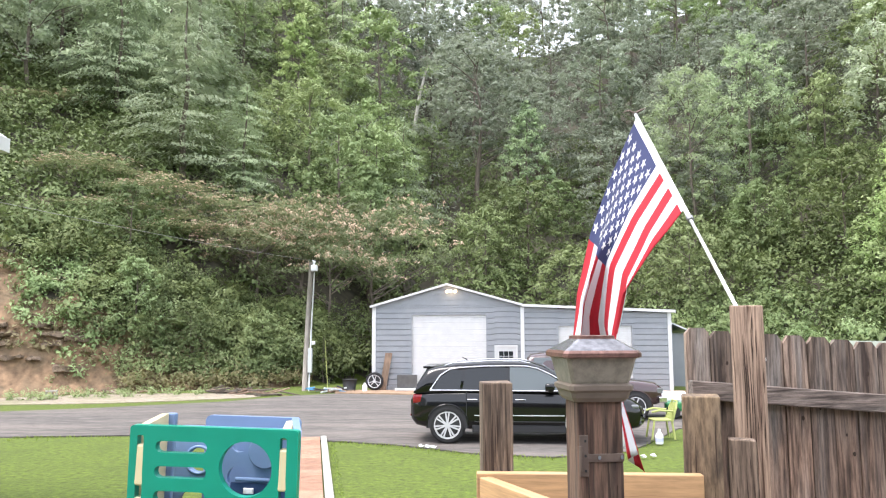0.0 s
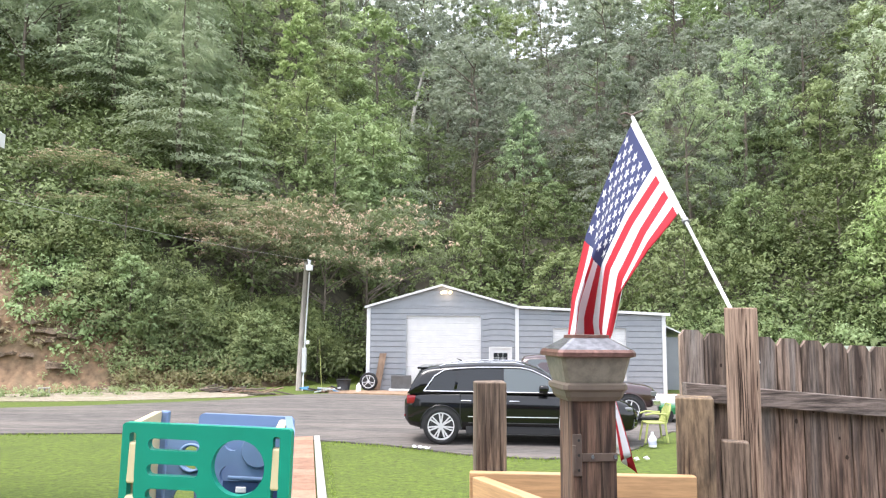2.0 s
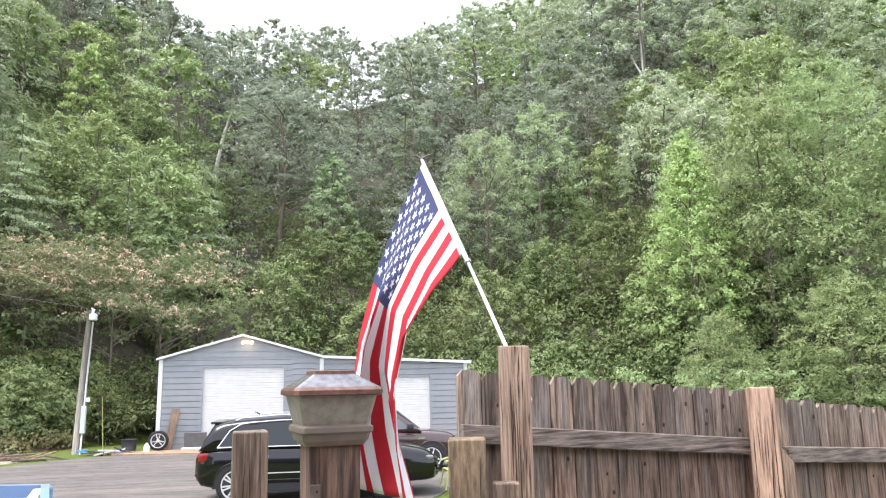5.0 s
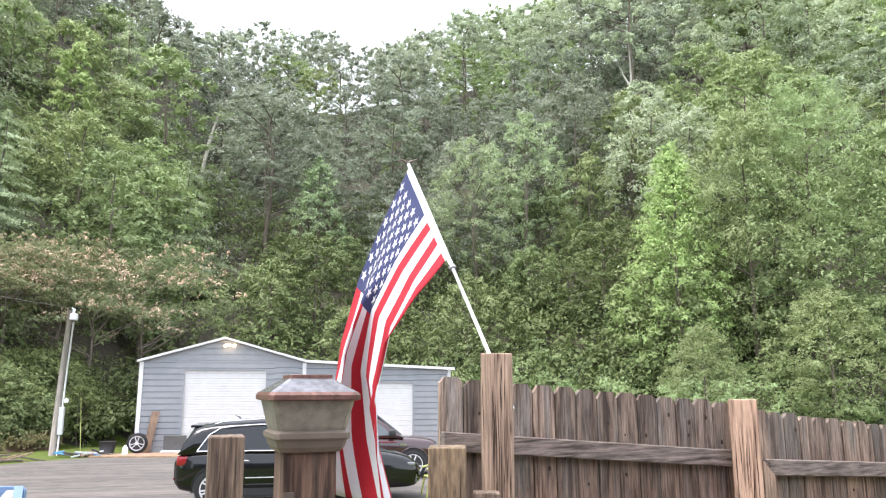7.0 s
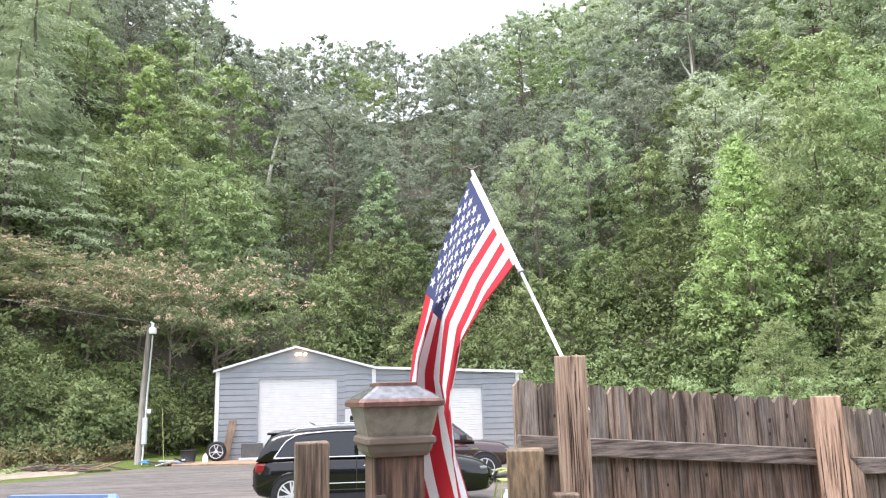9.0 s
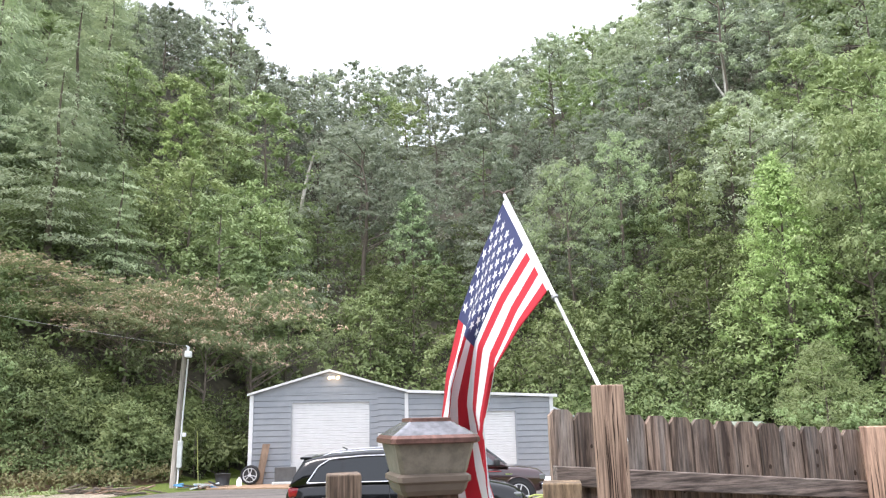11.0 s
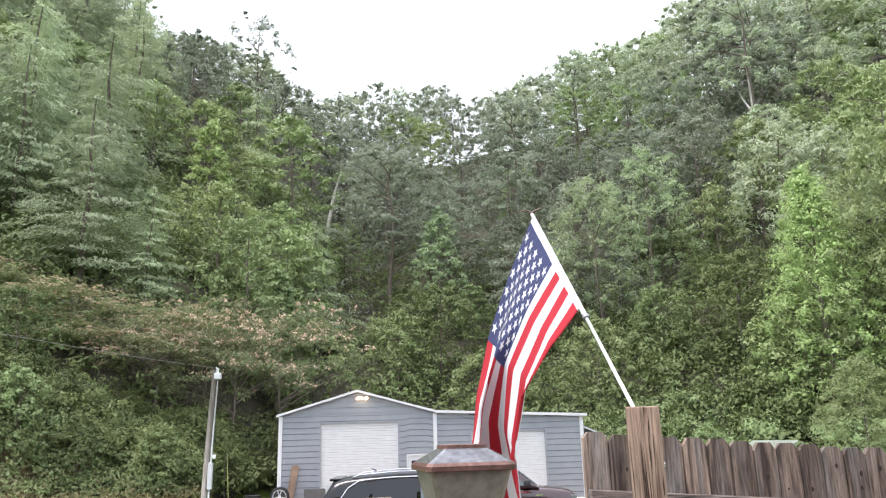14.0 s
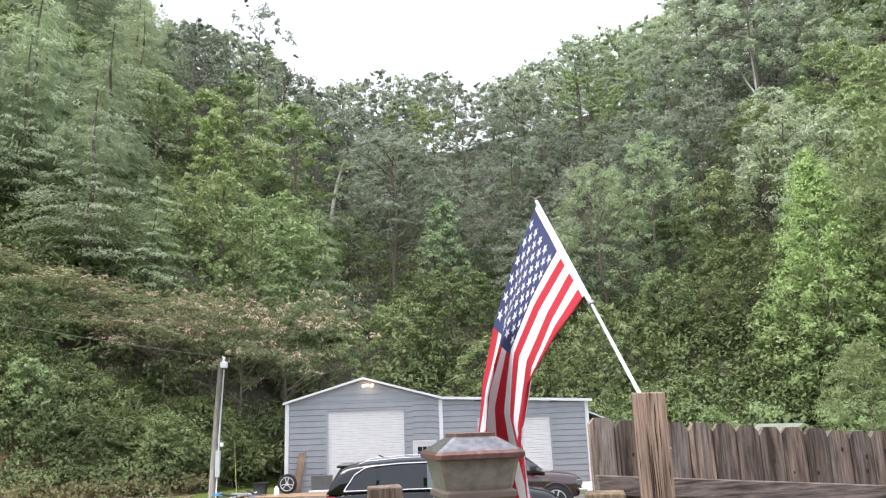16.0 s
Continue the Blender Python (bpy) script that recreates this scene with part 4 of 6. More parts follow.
def ring_loft(bm, rows):
    """Square rings of half-width w at height z, joined into one skin and closed at both ends."""
    rings = []
    for w, z, ch in rows:
        c = w - ch
        rings.append([bm.verts.new((x, y, z)) for x, y in ((-c, -w), (c, -w), (w, -c), (w, c), (c, w), (-c, w), (-w, c), (-w, -c))])
    for a, b in zip(rings, rings[1:]):
        for k in range(8):
            bm.faces.new((a[k], a[(k + 1) % 8], b[(k + 1) % 8], b[k]))
    bm.faces.new(rings[0][::-1])
    bm.faces.new(rings[-1])
    return bm


cap = thing("post_cap", pose(0.332, 1.60, 2.276, 0, 0, 10), "weathered copper-coloured solar cap on the gate post", "post cap")
part("moulding", ring_loft(bmesh.new(), [(0.0448, 0.0000, 0.006), (0.0504, 0.0074, 0.006), (0.0528, 0.0167, 0.006), (0.0568, 0.0205, 0.006), (0.0568, 0.0279, 0.006), (0.0512, 0.0316, 0.006)]), material("cap_moulding", (0.17, 0.135, 0.105), 0.5, vary=0.2, scale=20, dirt=0.5, stain=(0.11, 0.085, 0.068)), cap, "dull brown stepped moulding")
part("base", ring_loft(bmesh.new(), [(0.0510, 0.0317, 0.006), (0.0528, 0.0372, 0.006), (0.0616, 0.0753, 0.006)]), CAP_BODY, cap)
part("rim", ring_loft(bmesh.new(), [(0.0640, 0.0753, 0.007), (0.0692, 0.0772, 0.007), (0.0692, 0.0837, 0.007), (0.0656, 0.0884, 0.007)]), CAP_COPPER, cap, "worn copper rim")
part("roof", ring_loft(bmesh.new(), [(0.0648, 0.0885, 0.007), (0.0336, 0.1083, 0.004)]), material("cap_roof", (0.16, 0.16, 0.175), 0.22, metal=0.3, vary=0.3, scale=18, dirt=0.6, stain=(0.27, 0.24, 0.23), fine=70, grain=0.3), cap, "dull metal sloping sides")
part("top", ring_loft(bmesh.new(), [(0.0332, 0.1084, 0.003), (0.0328, 0.1135, 0.003), (0.0272, 0.1144, 0.003)]), CAP_COPPER, cap, "small copper top")
# gate hinge with its bolts
hinge = thing("hinge", Matrix.Translation((0.332, 1.60, 2.16)) @ pose(0, 0, 0, 0, 0, 10) @ Matrix.Diagonal((0.8, 0.8, 1, 1)), "rusty steel strap hinge screwed to the post", "hinge")
part("leaf", boxed(-0.049, -0.029, -0.0535, -0.0502, -0.01, 0.06, bevel=0.001), STEEL, hinge)
part("knuckle", tube(bmesh.new(), [(-0.047, -0.056, 0.0), (-0.047, -0.056, 0.042)], 0.004, 10), STEEL, hinge)
bm = bmesh.new()
box(bm, -0.029, 0.05, -0.0532, -0.0502, 0.014, 0.028, bevel=0.001)
part("strap", bm, STEEL, hinge)
for x in (-0.006, 0.044):
    part("bolt", tube(bmesh.new(), [(x, -0.052, 0.022), (x, -0.0565, 0.022)], [0.0045, 0.0035], 10), CHROME, hinge, "bright bolt head")
for z in (0.0, 0.025, 0.05):
    part("screw", tube(bmesh.new(), [(-0.036, -0.052, z), (-0.036, -0.0548, z)], 0.0026, 8), TRIM_BLACK, hinge)

rail = thing("deck_rail", pose(0, 0, 0), "new yellow pine board between the deck posts", "rail", "new boards")
bm = boxed(0.1, 0.735, 2.408, 2.446, 1.855, 1.997, bevel=0.003)
part("board", bm, WOOD_NEW, rail)
gate = thing("gate_board", pose(0.125, 2.405, 0, 0, 0, -61), "new yellow pine board sloping away from the post", "rail", "new boards")
part("board", boxed(0.0, 0.72, -0.019, 0.019, 1.85, 1.988, bevel=0.003), WOOD_NEW, gate)


def fence_run(label, x0, y0, dx, dy, count, top0, fall, rail0, rfall, rail_from, rail_to):
    t = thing("fence", pose(x0, y0, 0, 0, 0, math.degrees(math.atan2(dy, dx))), label, "fence", "fence sections")
    for i in range(count):
        a = i * 0.0885
        h = top0 - fall * a + random.uniform(-0.004, 0.004)
        w = 0.084
        j = random.uniform(0.018, 0.026)
        bm = bmesh.new()
        prism(bm, [(0, 0.25), (w, 0.25), (w, h - j), (w - 0.018, h), (0.019, h + 0.001), (0, h - j)], 0.017, "y", random.uniform(-0.0025, 0.0025))
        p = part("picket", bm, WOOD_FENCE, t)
        p.location = (a, 0, 0)
        for k in range(random.choice((0, 1, 1, 2))):
            kx, kz, kr = random.uniform(0.02, w - 0.02), random.uniform(h - 0.5, h - 0.05), random.uniform(0.003, 0.006)
            bm = bmesh.new()
            prism(bm, [(kx + kr * math.cos(q * 0.7854), kz + kr * 1.6 * math.sin(q * 0.7854)) for q in range(8)], 0.002, "y", -0.0045)
            part("knot", bm, DARK_GRAIN, p, "dark knot")
    bm = bmesh.new()
    za, zb = rail0 - rfall * rail_from, rail0 - rfall * rail_to
    prism(bm, [(rail_from, za - 0.062), (rail_to, zb - 0.062), (rail_to, zb), (rail_from, za)], 0.034, "y", -0.038)
    bmesh.ops.bevel(bm, geom=list(bm.edges), offset=0.003, segments=1, affect="EDGES")
    part("fence_rail", bm, WOOD_RAIL, t, "grey weathered cross rail")
    return t


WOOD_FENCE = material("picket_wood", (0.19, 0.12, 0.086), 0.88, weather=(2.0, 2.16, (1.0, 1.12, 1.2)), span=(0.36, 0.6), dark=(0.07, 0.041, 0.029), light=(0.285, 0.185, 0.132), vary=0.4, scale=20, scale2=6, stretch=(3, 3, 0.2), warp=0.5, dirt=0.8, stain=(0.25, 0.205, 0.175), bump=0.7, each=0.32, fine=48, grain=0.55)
WOOD_RAIL = material("rail_wood", (0.165, 0.13, 0.112), 0.9, span=(0.36, 0.58), dark=(0.06, 0.045, 0.038), vary=0.5, scale=20, scale2=6, stretch=(0.35, 4, 4), dirt=0.6, stain=(0.2, 0.175, 0.155), bump=0.5, fine=45)
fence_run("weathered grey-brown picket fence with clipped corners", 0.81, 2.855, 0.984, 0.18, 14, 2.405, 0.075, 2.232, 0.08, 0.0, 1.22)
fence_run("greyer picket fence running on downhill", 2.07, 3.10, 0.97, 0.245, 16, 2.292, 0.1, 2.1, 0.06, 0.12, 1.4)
brace = thing("fence_brace", pose(2.12, 3.03, 0, 0, 0, 14), "pale slant-topped board beside the fence post", "board")
bm = bmesh.new()
prism(bm, [(0.0, 1.2), (0.07, 1.2), (0.07, 2.03), (0.0, 2.1)], 0.03, "y", 0)
part("board", bm, material("brace_wood", (0.36, 0.25, 0.18), 0.85, span=(0.34, 0.52), dark=(0.12, 0.07, 0.045), vary=0.25, scale=22, scale2=6, stretch=(3, 3, 0.18), warp=0.5, dirt=0.5, stain=(0.22, 0.15, 0.11), bump=0.6, fine=50, grain=0.4), brace, "pale split board")


# ---- flag ----
TIP, FOOT = Vector((0.925, 4.2, 3.56)), Vector((1.002, 2.66, 2.305))
AXIS = (TIP - FOOT).normalized()
flagpole = thing("flagpole", Matrix.Translation(FOOT), "white jointed flagpole leaning out from the timber post", "flagpole")
L = (TIP - FOOT).length
part("lower_pole", tube(bmesh.new(), [(0, 0, 0), AXIS * L * 0.46], 0.0068, 14), POLE_WHITE, flagpole, smooth=True)
part("upper_pole", tube(bmesh.new(), [AXIS * L * 0.44, AXIS * L], 0.0098, 14), POLE_WHITE, flagpole, smooth=True)
part("collar", tube(bmesh.new(), [AXIS * L * 0.436, AXIS * L * 0.448], 0.0145, 14), material("collar", (0.3, 0.3, 0.31), 0.4, metal=0.6), flagpole)
bm = bmesh.new()
tube(bm, [AXIS * L, AXIS * (L + 0.02)], [0.016, 0.01], 10)
part("finial", bm, STEEL, flagpole, "small worn metal bird finial")
bird = AXIS * (L + 0.02)
for sgn in (-1, 1):
    bm = bmesh.new()
    tube(bm, [bird, bird + Vector((sgn * 0.03, 0, 0.016)), bird + Vector((sgn * 0.065, 0, 0.006 if sgn < 0 else 0.03))], [0.008, 0.006, 0.002], 6)
    part("wing", bm, STEEL, flagpole)
part("bracket", boxed(-0.03, -0.008, 0.02, 0.05, -0.03, 0.04, bevel=0.003), STEEL, flagpole)


def cloth(u, v):
    """A point of the flag: v down the hoist from 0 to 1, u along the fly from 0 to 1."""
    hoist = (TIP - AXIS * 0.03).lerp(TIP - AXIS * 1.02, v)
    at = [0.0, 0.2, 0.4, 0.6, 0.8, 1.0]
    w = v * v * (3 - 2 * v) * 0.5 + v * 0.5
    left = (1 - w) * np.interp(u, at, [0, 0.15, 0.28, 0.37, 0.41, 0.41]) + w * np.interp(u, at, [0, 0.13, 0.235, 0.27, 0.21, 0.12])
    drop = (1 - w) * np.interp(u, at, [0, 0.32, 0.63, 0.94, 1.25, 1.54]) + w * np.interp(u, at, [0, 0.17, 0.36, 0.61, 0.88, 1.17])
    near = u * (0.5 - v) * 0.62
    fold = 0.05 * math.sin(8.5 * v + 3.2 * u) * u + 0.022 * math.sin(17 * v - 4.0 * u + 1) * u
    depth = -near + (0.085 * math.sin(10.5 * v + 3.0 * u + 0.6) + 0.05 * math.sin(6 * u + 5 * v)) * min(1, 2.2 * u)
    return hoist + Vector((-left + fold, depth, -drop + 0.02 * math.sin(9 * u + 6 * v) * u))


flag = thing("flag", Matrix.Translation(TIP), "red, white and blue striped flag hanging in soft folds", "flag")
NU, NV = 48, 52
vs = [cloth(i / NU, j / NV) - TIP for j in range(NV + 1) for i in range(NU + 1)]
me = bpy.data.meshes.new("cloth")
me.from_pydata(vs, [], [(j * (NU + 1) + i, j * (NU + 1) + i + 1, (j + 1) * (NU + 1) + i + 1, (j + 1) * (NU + 1) + i) for j in range(NV) for i in range(NU)])
for mm in (FLAG_RED, FLAG_WHITE, FLAG_BLUE):
    me.materials.append(mm)
for k, f in enumerate(me.polygons):
    i, j = k % NU, k // NU
    stripe = j // 4
    f.material_index = 1 if i == 0 else 2 if (i < NU * 0.4 and stripe < 7) else stripe % 2
    f.use_smooth = True
o = new("cloth", me)
o.parent = flag
sol = o.modifiers.new("thick", "SOLIDIFY")
sol.thickness, sol.offset = 0.002, 0
for row in range(9):
    for col in range(6 if row % 2 == 0 else 5):
        cu = 0.035 + (0.4 - 0.035) * (col + (0.5 if row % 2 == 0 else 1.0)) / 6
        cv = (row + 0.75) / 9.5 * 7 / 13
        bm = bmesh.new()
        for side in (-1, 1):
            pts = []
            for k in range(10):
                r = 0.033 if k % 2 == 0 else 0.013
                a = math.pi * k / 5
                u, v = cu - r * math.cos(a) / 1.5 * 0.95, cv + r * math.sin(a) / 0.915
                p = cloth(u, v)
                n = (cloth(u + 0.004, v) - p).cross(cloth(u, v + 0.004) - p).normalized()
                pts.append(p + n * 0.0026 * side - TIP)
            c = sum(pts, Vector()) / 10
            cvt = bm.verts.new(c)
            ring = [bm.verts.new(p) for p in pts]
            for k in range(10):
                bm.faces.new((cvt, ring[k], ring[(k + 1) % 10]))
        part("star", bm, FLAG_WHITE, flag)


# ---- unseen floor under the camera, added to cut green bounce from the lawn ----
bm = bmesh.new()
box(bm, -1.2, 4.0, -2.2, 2.38, 0.7, 0.78)
tagged(part("deck_floor", bm, WOOD_RAIL), "plain weathered deck floor", "floor", "", "structure")


# ---- vehicles ----
def interp(rows, x):
    """Values of a table at x: rows of (x, a, b, ...)."""
    xs = [r[0] for r in rows]
    return [float(np.interp(x, xs, [r[k] for r in rows])) for k in range(1, len(rows[0]))]


def body_skin(rows, n=40):
    """A vehicle's lower body: rows of x, underside, shoulder height, deck height, half width."""
    bm = bmesh.new()
    rings = []
    xa, xb = rows[0][0], rows[-1][0]
    for i in range(n + 1):
        x = xa + (xb - xa) * i / n
        zb, zs, zt, w = interp(rows, x)
        half = [(w * 0.86, zb), (w * 0.965, zb + 0.06), (w * 0.985, zb + 0.2), (w, zb + (zs - zb) * 0.62), (w * 0.985, zs - 0.05), (w * 0.95, zs), (w * 0.86, zt - 0.012), (w * 0.5, zt + 0.012)]
        pts = [(x, -a, b) for a, b in half] + [(x, a, b) for a, b in half[::-1]]
        rings.append([bm.verts.new(p) for p in pts])
    m = len(rings[0])
    for a, b in zip(rings, rings[1:]):
        for k in range(m):
            bm.faces.new((a[k], a[(k + 1) % m], b[(k + 1) % m], b[k]))
    bm.faces.new(rings[0])
    bm.faces.new(rings[-1][::-1])
    bmesh.ops.recalc_face_normals(bm, faces=bm.faces)
    return bm


def cabin_skin(top, base, wb, wt, n=36):
    """The upper body: top is rows of x, z for the roof line; base the belt height; half widths at belt and roof."""
    bm = bmesh.new()
    rings = []
    xa, xb = top[0][0], top[-1][0]
    for i in range(n + 1):
        x = xa + (xb - xa) * i / n
        (zt,) = interp(top, x)
        zt = max(zt, base + 0.01)
        f = (zt - base) / 0.62
        w1 = wb + (wt - wb) * min(1, f)
        half = [(wb, base), (wb + (w1 - wb) * 0.5, base + (zt - base) * 0.5), (w1 + 0.01, zt - 0.1 * f), (w1 - 0.07 * f, zt - 0.03 * f), (w1 * 0.6, zt)]
        pts = [(x, -a, b) for a, b in half] + [(x, a, b) for a, b in half[::-1]]
        rings.append([bm.verts.new(p) for p in pts])
    m = len(rings[0])
    for a, b in zip(rings, rings[1:]):
        for k in range(m):
            bm.faces.new((a[k], a[(k + 1) % m], b[(k + 1) % m], b[k]))
    bm.faces.new(rings[0])
    bm.faces.new(rings[-1][::-1])
    bmesh.ops.recalc_face_normals(bm, faces=bm.faces)
    return bm


def side_patch(outline, base, wb, wt, out, thick=0.004):
    """A pane or strip on the leaning flank, from (x, z) pairs; the near flank is -y."""
    bm = bmesh.new()
    def y(z):
        return -(wb + (wt - wb) * max(0, (z - base) / 0.62)) - out
    lo = [bm.verts.new((x, y(z), z)) for x, z in outline]
    hi = [bm.verts.new((x, y(z) + 0.03, z)) for x, z in outline]
    n = len(outline)
    bm.faces.new(lo)
    for i in range(n):
        bm.faces.new((lo[i], lo[(i + 1) % n], hi[(i + 1) % n], hi[i]))
    bmesh.ops.recalc_face_normals(bm, faces=bm.faces)
    return bm


def wheel(parent, x, y, r, spokes=10):
    sgn = -1 if y < 0 else 1
    w = part("wheel", tube(bmesh.new(), [(x, y - sgn * 0.2, r), (x, y - sgn * 0.02, r)], r * 0.6, 24), TRIM_BLACK, parent)
    bm = bmesh.new()
    prof = [(0.62, -0.235), (0.9, -0.24), (1.0, -0.2), (1.0, -0.04), (0.93, 0.0), (0.79, 0.008), (0.74, -0.01)]
    n = 40
    rings = [[bm.verts.new((x + r * a * math.cos(2 * math.pi * k / n), y + sgn * b, r + r * a * math.sin(2 * math.pi * k / n))) for k in range(n)] for a, b in prof]
    for a, b in zip(rings, rings[1:]):
        for k in range(n):
            bm.faces.new((a[k], a[(k + 1) % n], b[(k + 1) % n], b[k]))
    part("tyre", bm, RUBBER, w, smooth=True)
    bm = bmesh.new()
    prof = [(0.74, -0.02), (0.74, 0.006), (0.68, 0.004), (0.66, -0.06)]
    rings = [[bm.verts.new((x + r * a * math.cos(2 * math.pi * k / n), y + sgn * b, r + r * a * math.sin(2 * math.pi * k / n))) for k in range(n)] for a, b in prof]
    for a, b in zip(rings, rings[1:]):
        for k in range(n):
            bm.faces.new((a[k], a[(k + 1) % n], b[(k + 1) % n], b[k]))
    for k in range(spokes):
        a = 2 * math.pi * (k + (0.2 if k % 2 else -0.2)) / spokes
        d, e = Vector((math.cos(a), 0, math.sin(a))), Vector((-math.sin(a), 0, math.cos(a)))
        c = Vector((x, y, r))
        q = [c + d * r * 0.1 + e * r * 0.04, c + d * r * 0.69 + e * r * 0.042, c + d * r * 0.69 - e * r * 0.042, c + d * r * 0.1 - e * r * 0.04]
        f1 = [bm.verts.new(p + Vector((0, sgn * 0.004, 0))) for p in q]
        f2 = [bm.verts.new(p + Vector((0, sgn * -0.035, 0))) for p in q]
        bm.faces.new(f1)
        for i in range(4):
            bm.faces.new((f1[i], f1[(i + 1) % 4], f2[(i + 1) % 4], f2[i]))
    tube(bm, [(x, y - sgn * 0.04, r), (x, y + sgn * 0.002, r)], r * 0.17, 14)
    bmesh.ops.recalc_face_normals(bm, faces=bm.faces)
    part("rim", bm, ALLOY, w, "silver spoked alloy rim")


def arch(parent, x, y, r, z, mat, a0=-8, a1=188):
    """A raised lip over a wheel, with a dark plate inside it for the shade of an opening."""
    bm = bmesh.new()
    n = 26
    pts = [(x + r * 1.22 * math.cos(radians(a0 + (a1 - a0) * k / n)), z + r * 1.22 * math.sin(radians(a0 + (a1 - a0) * k / n))) for k in range(n + 1)]
    prism(bm, pts, 0.02, "y", y - 0.004)
    part("wheel_well", bm, DARK, parent)
    bm = bmesh.new()
    tube(bm, [(a, y - 0.004, b) for a, b in pts], 0.016, 6)
    part("wheel_arch", bm, mat, parent, smooth=True)


def suv():
    c = thing("suv", pose(0.795, 17.28, 0.03, 0, 0, -1.0), "glossy black sport utility vehicle with chrome window trim", "car")
    rows = [(-2.5, 0.5, 0.9, 0.93, 0.74), (-2.46, 0.42, 0.98, 1.02, 0.85), (-2.35, 0.37, 1.04, 1.08, 0.91), (-2.1, 0.33, 1.06, 1.11, 0.96), (-1.2, 0.3, 1.07, 1.12, 0.98), (0, 0.29, 1.05, 1.11, 0.98), (0.9, 0.29, 1.03, 1.1, 0.98), (1.3, 0.3, 1.0, 1.08, 0.97), (1.8, 0.31, 0.94, 1.02, 0.95), (2.2, 0.32, 0.86, 0.94, 0.91), (2.4, 0.35, 0.76, 0.84, 0.84), (2.5, 0.42, 0.62, 0.68, 0.72)]
    part("body", body_skin(rows), CAR_BLACK, c, "glossy black body", True)
    top = [(-2.42, 1.06), (-2.3, 1.3), (-2.12, 1.58), (-1.9, 1.64), (-1.5, 1.69), (-0.8, 1.73), (-0.2, 1.735), (0.15, 1.7), (0.45, 1.6), (0.85, 1.36), (1.28, 1.07)]
    part("cabin", cabin_skin(top, 1.06, 0.935, 0.76), CAR_BLACK, c, "glossy black roof and pillars", True)
    # side glass
    rear = [(-2.02, 1.14), (-1.42, 1.135), (-1.35, 1.5), (-1.45, 1.56), (-1.62, 1.54), (-1.8, 1.42)]
    mid = [(-1.36, 1.135), (-0.42, 1.125), (-0.42, 1.6), (-0.7, 1.605), (-1.28, 1.575)]
    front = [(-0.34, 1.125), (0.98, 1.12), (0.8, 1.26), (0.5, 1.45), (0.2, 1.57), (-0.02, 1.605), (-0.34, 1.605)]
    for nm, o, m in (("rear_side_window", rear, CAR_GLASS), ("rear_door_window", mid, CAR_GLASS), ("front_door_window", front, CLEAR_GLASS)):
        part(nm, side_patch(o, 1.06, 0.935, 0.76, 0.012), m, c, "dark tinted window" if m is CAR_GLASS else "clear window")
    line = [(-2.06, 1.125), (-1.84, 1.44), (-1.62, 1.57), (-1.4, 1.6), (-0.9, 1.63), (-0.3, 1.635), (0.02, 1.63), (0.25, 1.585), (0.55, 1.45), (0.85, 1.27), (1.05, 1.115), (0.4, 1.113), (-0.8, 1.118), (-2.06, 1.125)]
    bm = bmesh.new()
    tube(bm, [(x, -(0.935 + (0.76 - 0.935) * (z - 1.06) / 0.62) - 0.016, z) for x, z in line], 0.013, 6)
    part("window_trim", bm, CHROME, c, "bright chrome window trim")
    # windscreen and rear glass
    for nm, pts in (("windscreen", [(0.42, 0.66, 1.625), (1.2, 0.8, 1.13)]), ("rear_window", [(-2.14, 0.66, 1.57), (-2.36, 0.76, 1.2)])):
        (xa, wa, za), (xb, wb2, zb) = pts
        sx = 0.012 if xa > 0 else -0.014
        bm = bmesh.new()
        q = [(xa + sx, -wa, za + 0.01), (xa + sx, wa, za + 0.01), (xb + sx, wb2, zb + 0.01), (xb + sx, -wb2, zb + 0.01)]
        f1 = [bm.verts.new(p) for p in q]
        f2 = [bm.verts.new((p[0] - 2 * sx, p[1], p[2] - 0.02)) for p in q]
        bm.faces.new(f1)
        for i in range(4):
            bm.faces.new((f1[i], f1[(i + 1) % 4], f2[(i + 1) % 4], f2[i]))
        bmesh.ops.recalc_face_normals(bm, faces=bm.faces)
        part(nm, bm, CLEAR_GLASS if xa > 0 else CAR_GLASS, c)
    part("spoiler", boxed(-2.24, -2.0, -0.66, 0.66, 1.575, 1.625, bevel=0.018), CAR_BLACK, c)
    for y in (-0.7, 0.7):
        bm = bmesh.new()
        tube(bm, [(-1.75, y, 1.645), (-1.6, y, 1.69), (-0.8, y, 1.738), (-0.1, y, 1.735), (0.1, y, 1.69)], 0.012, 6)
        part("roof_rail", bm, CHROME, c, "silver roof rail")
    for y in (-0.975, 0.975):
        for x in (-1.68, 1.325):
            if y < 0:
                arch(c, x, -0.985, 0.36, 0.39, CAR_BLACK)
            wheel(c, x, y * 1.015, 0.39, 14)
    # mirror, handles, strips and door gaps
    bm = bmesh.new()
    box(bm, 0.4, 0.6, -1.17, -0.97, 1.13, 1.28, bevel=0.045)
    box(bm, 0.48, 0.58, -1.0, -0.9, 1.1, 1.16, bevel=0.01)
    part("wing_mirror", bm, CAR_BLACK, c, smooth=True)
    for x in (-1.25, -0.22):
        bm = bmesh.new()
        tube(bm, [(x, -0.975, 0.93), (x + 0.06, -1.012, 0.935), (x + 0.16, -1.012, 0.935), (x + 0.2, -0.975, 0.93)], 0.014, 8)
        part("door_handle", bm, CHROME, c, "bright door handle")
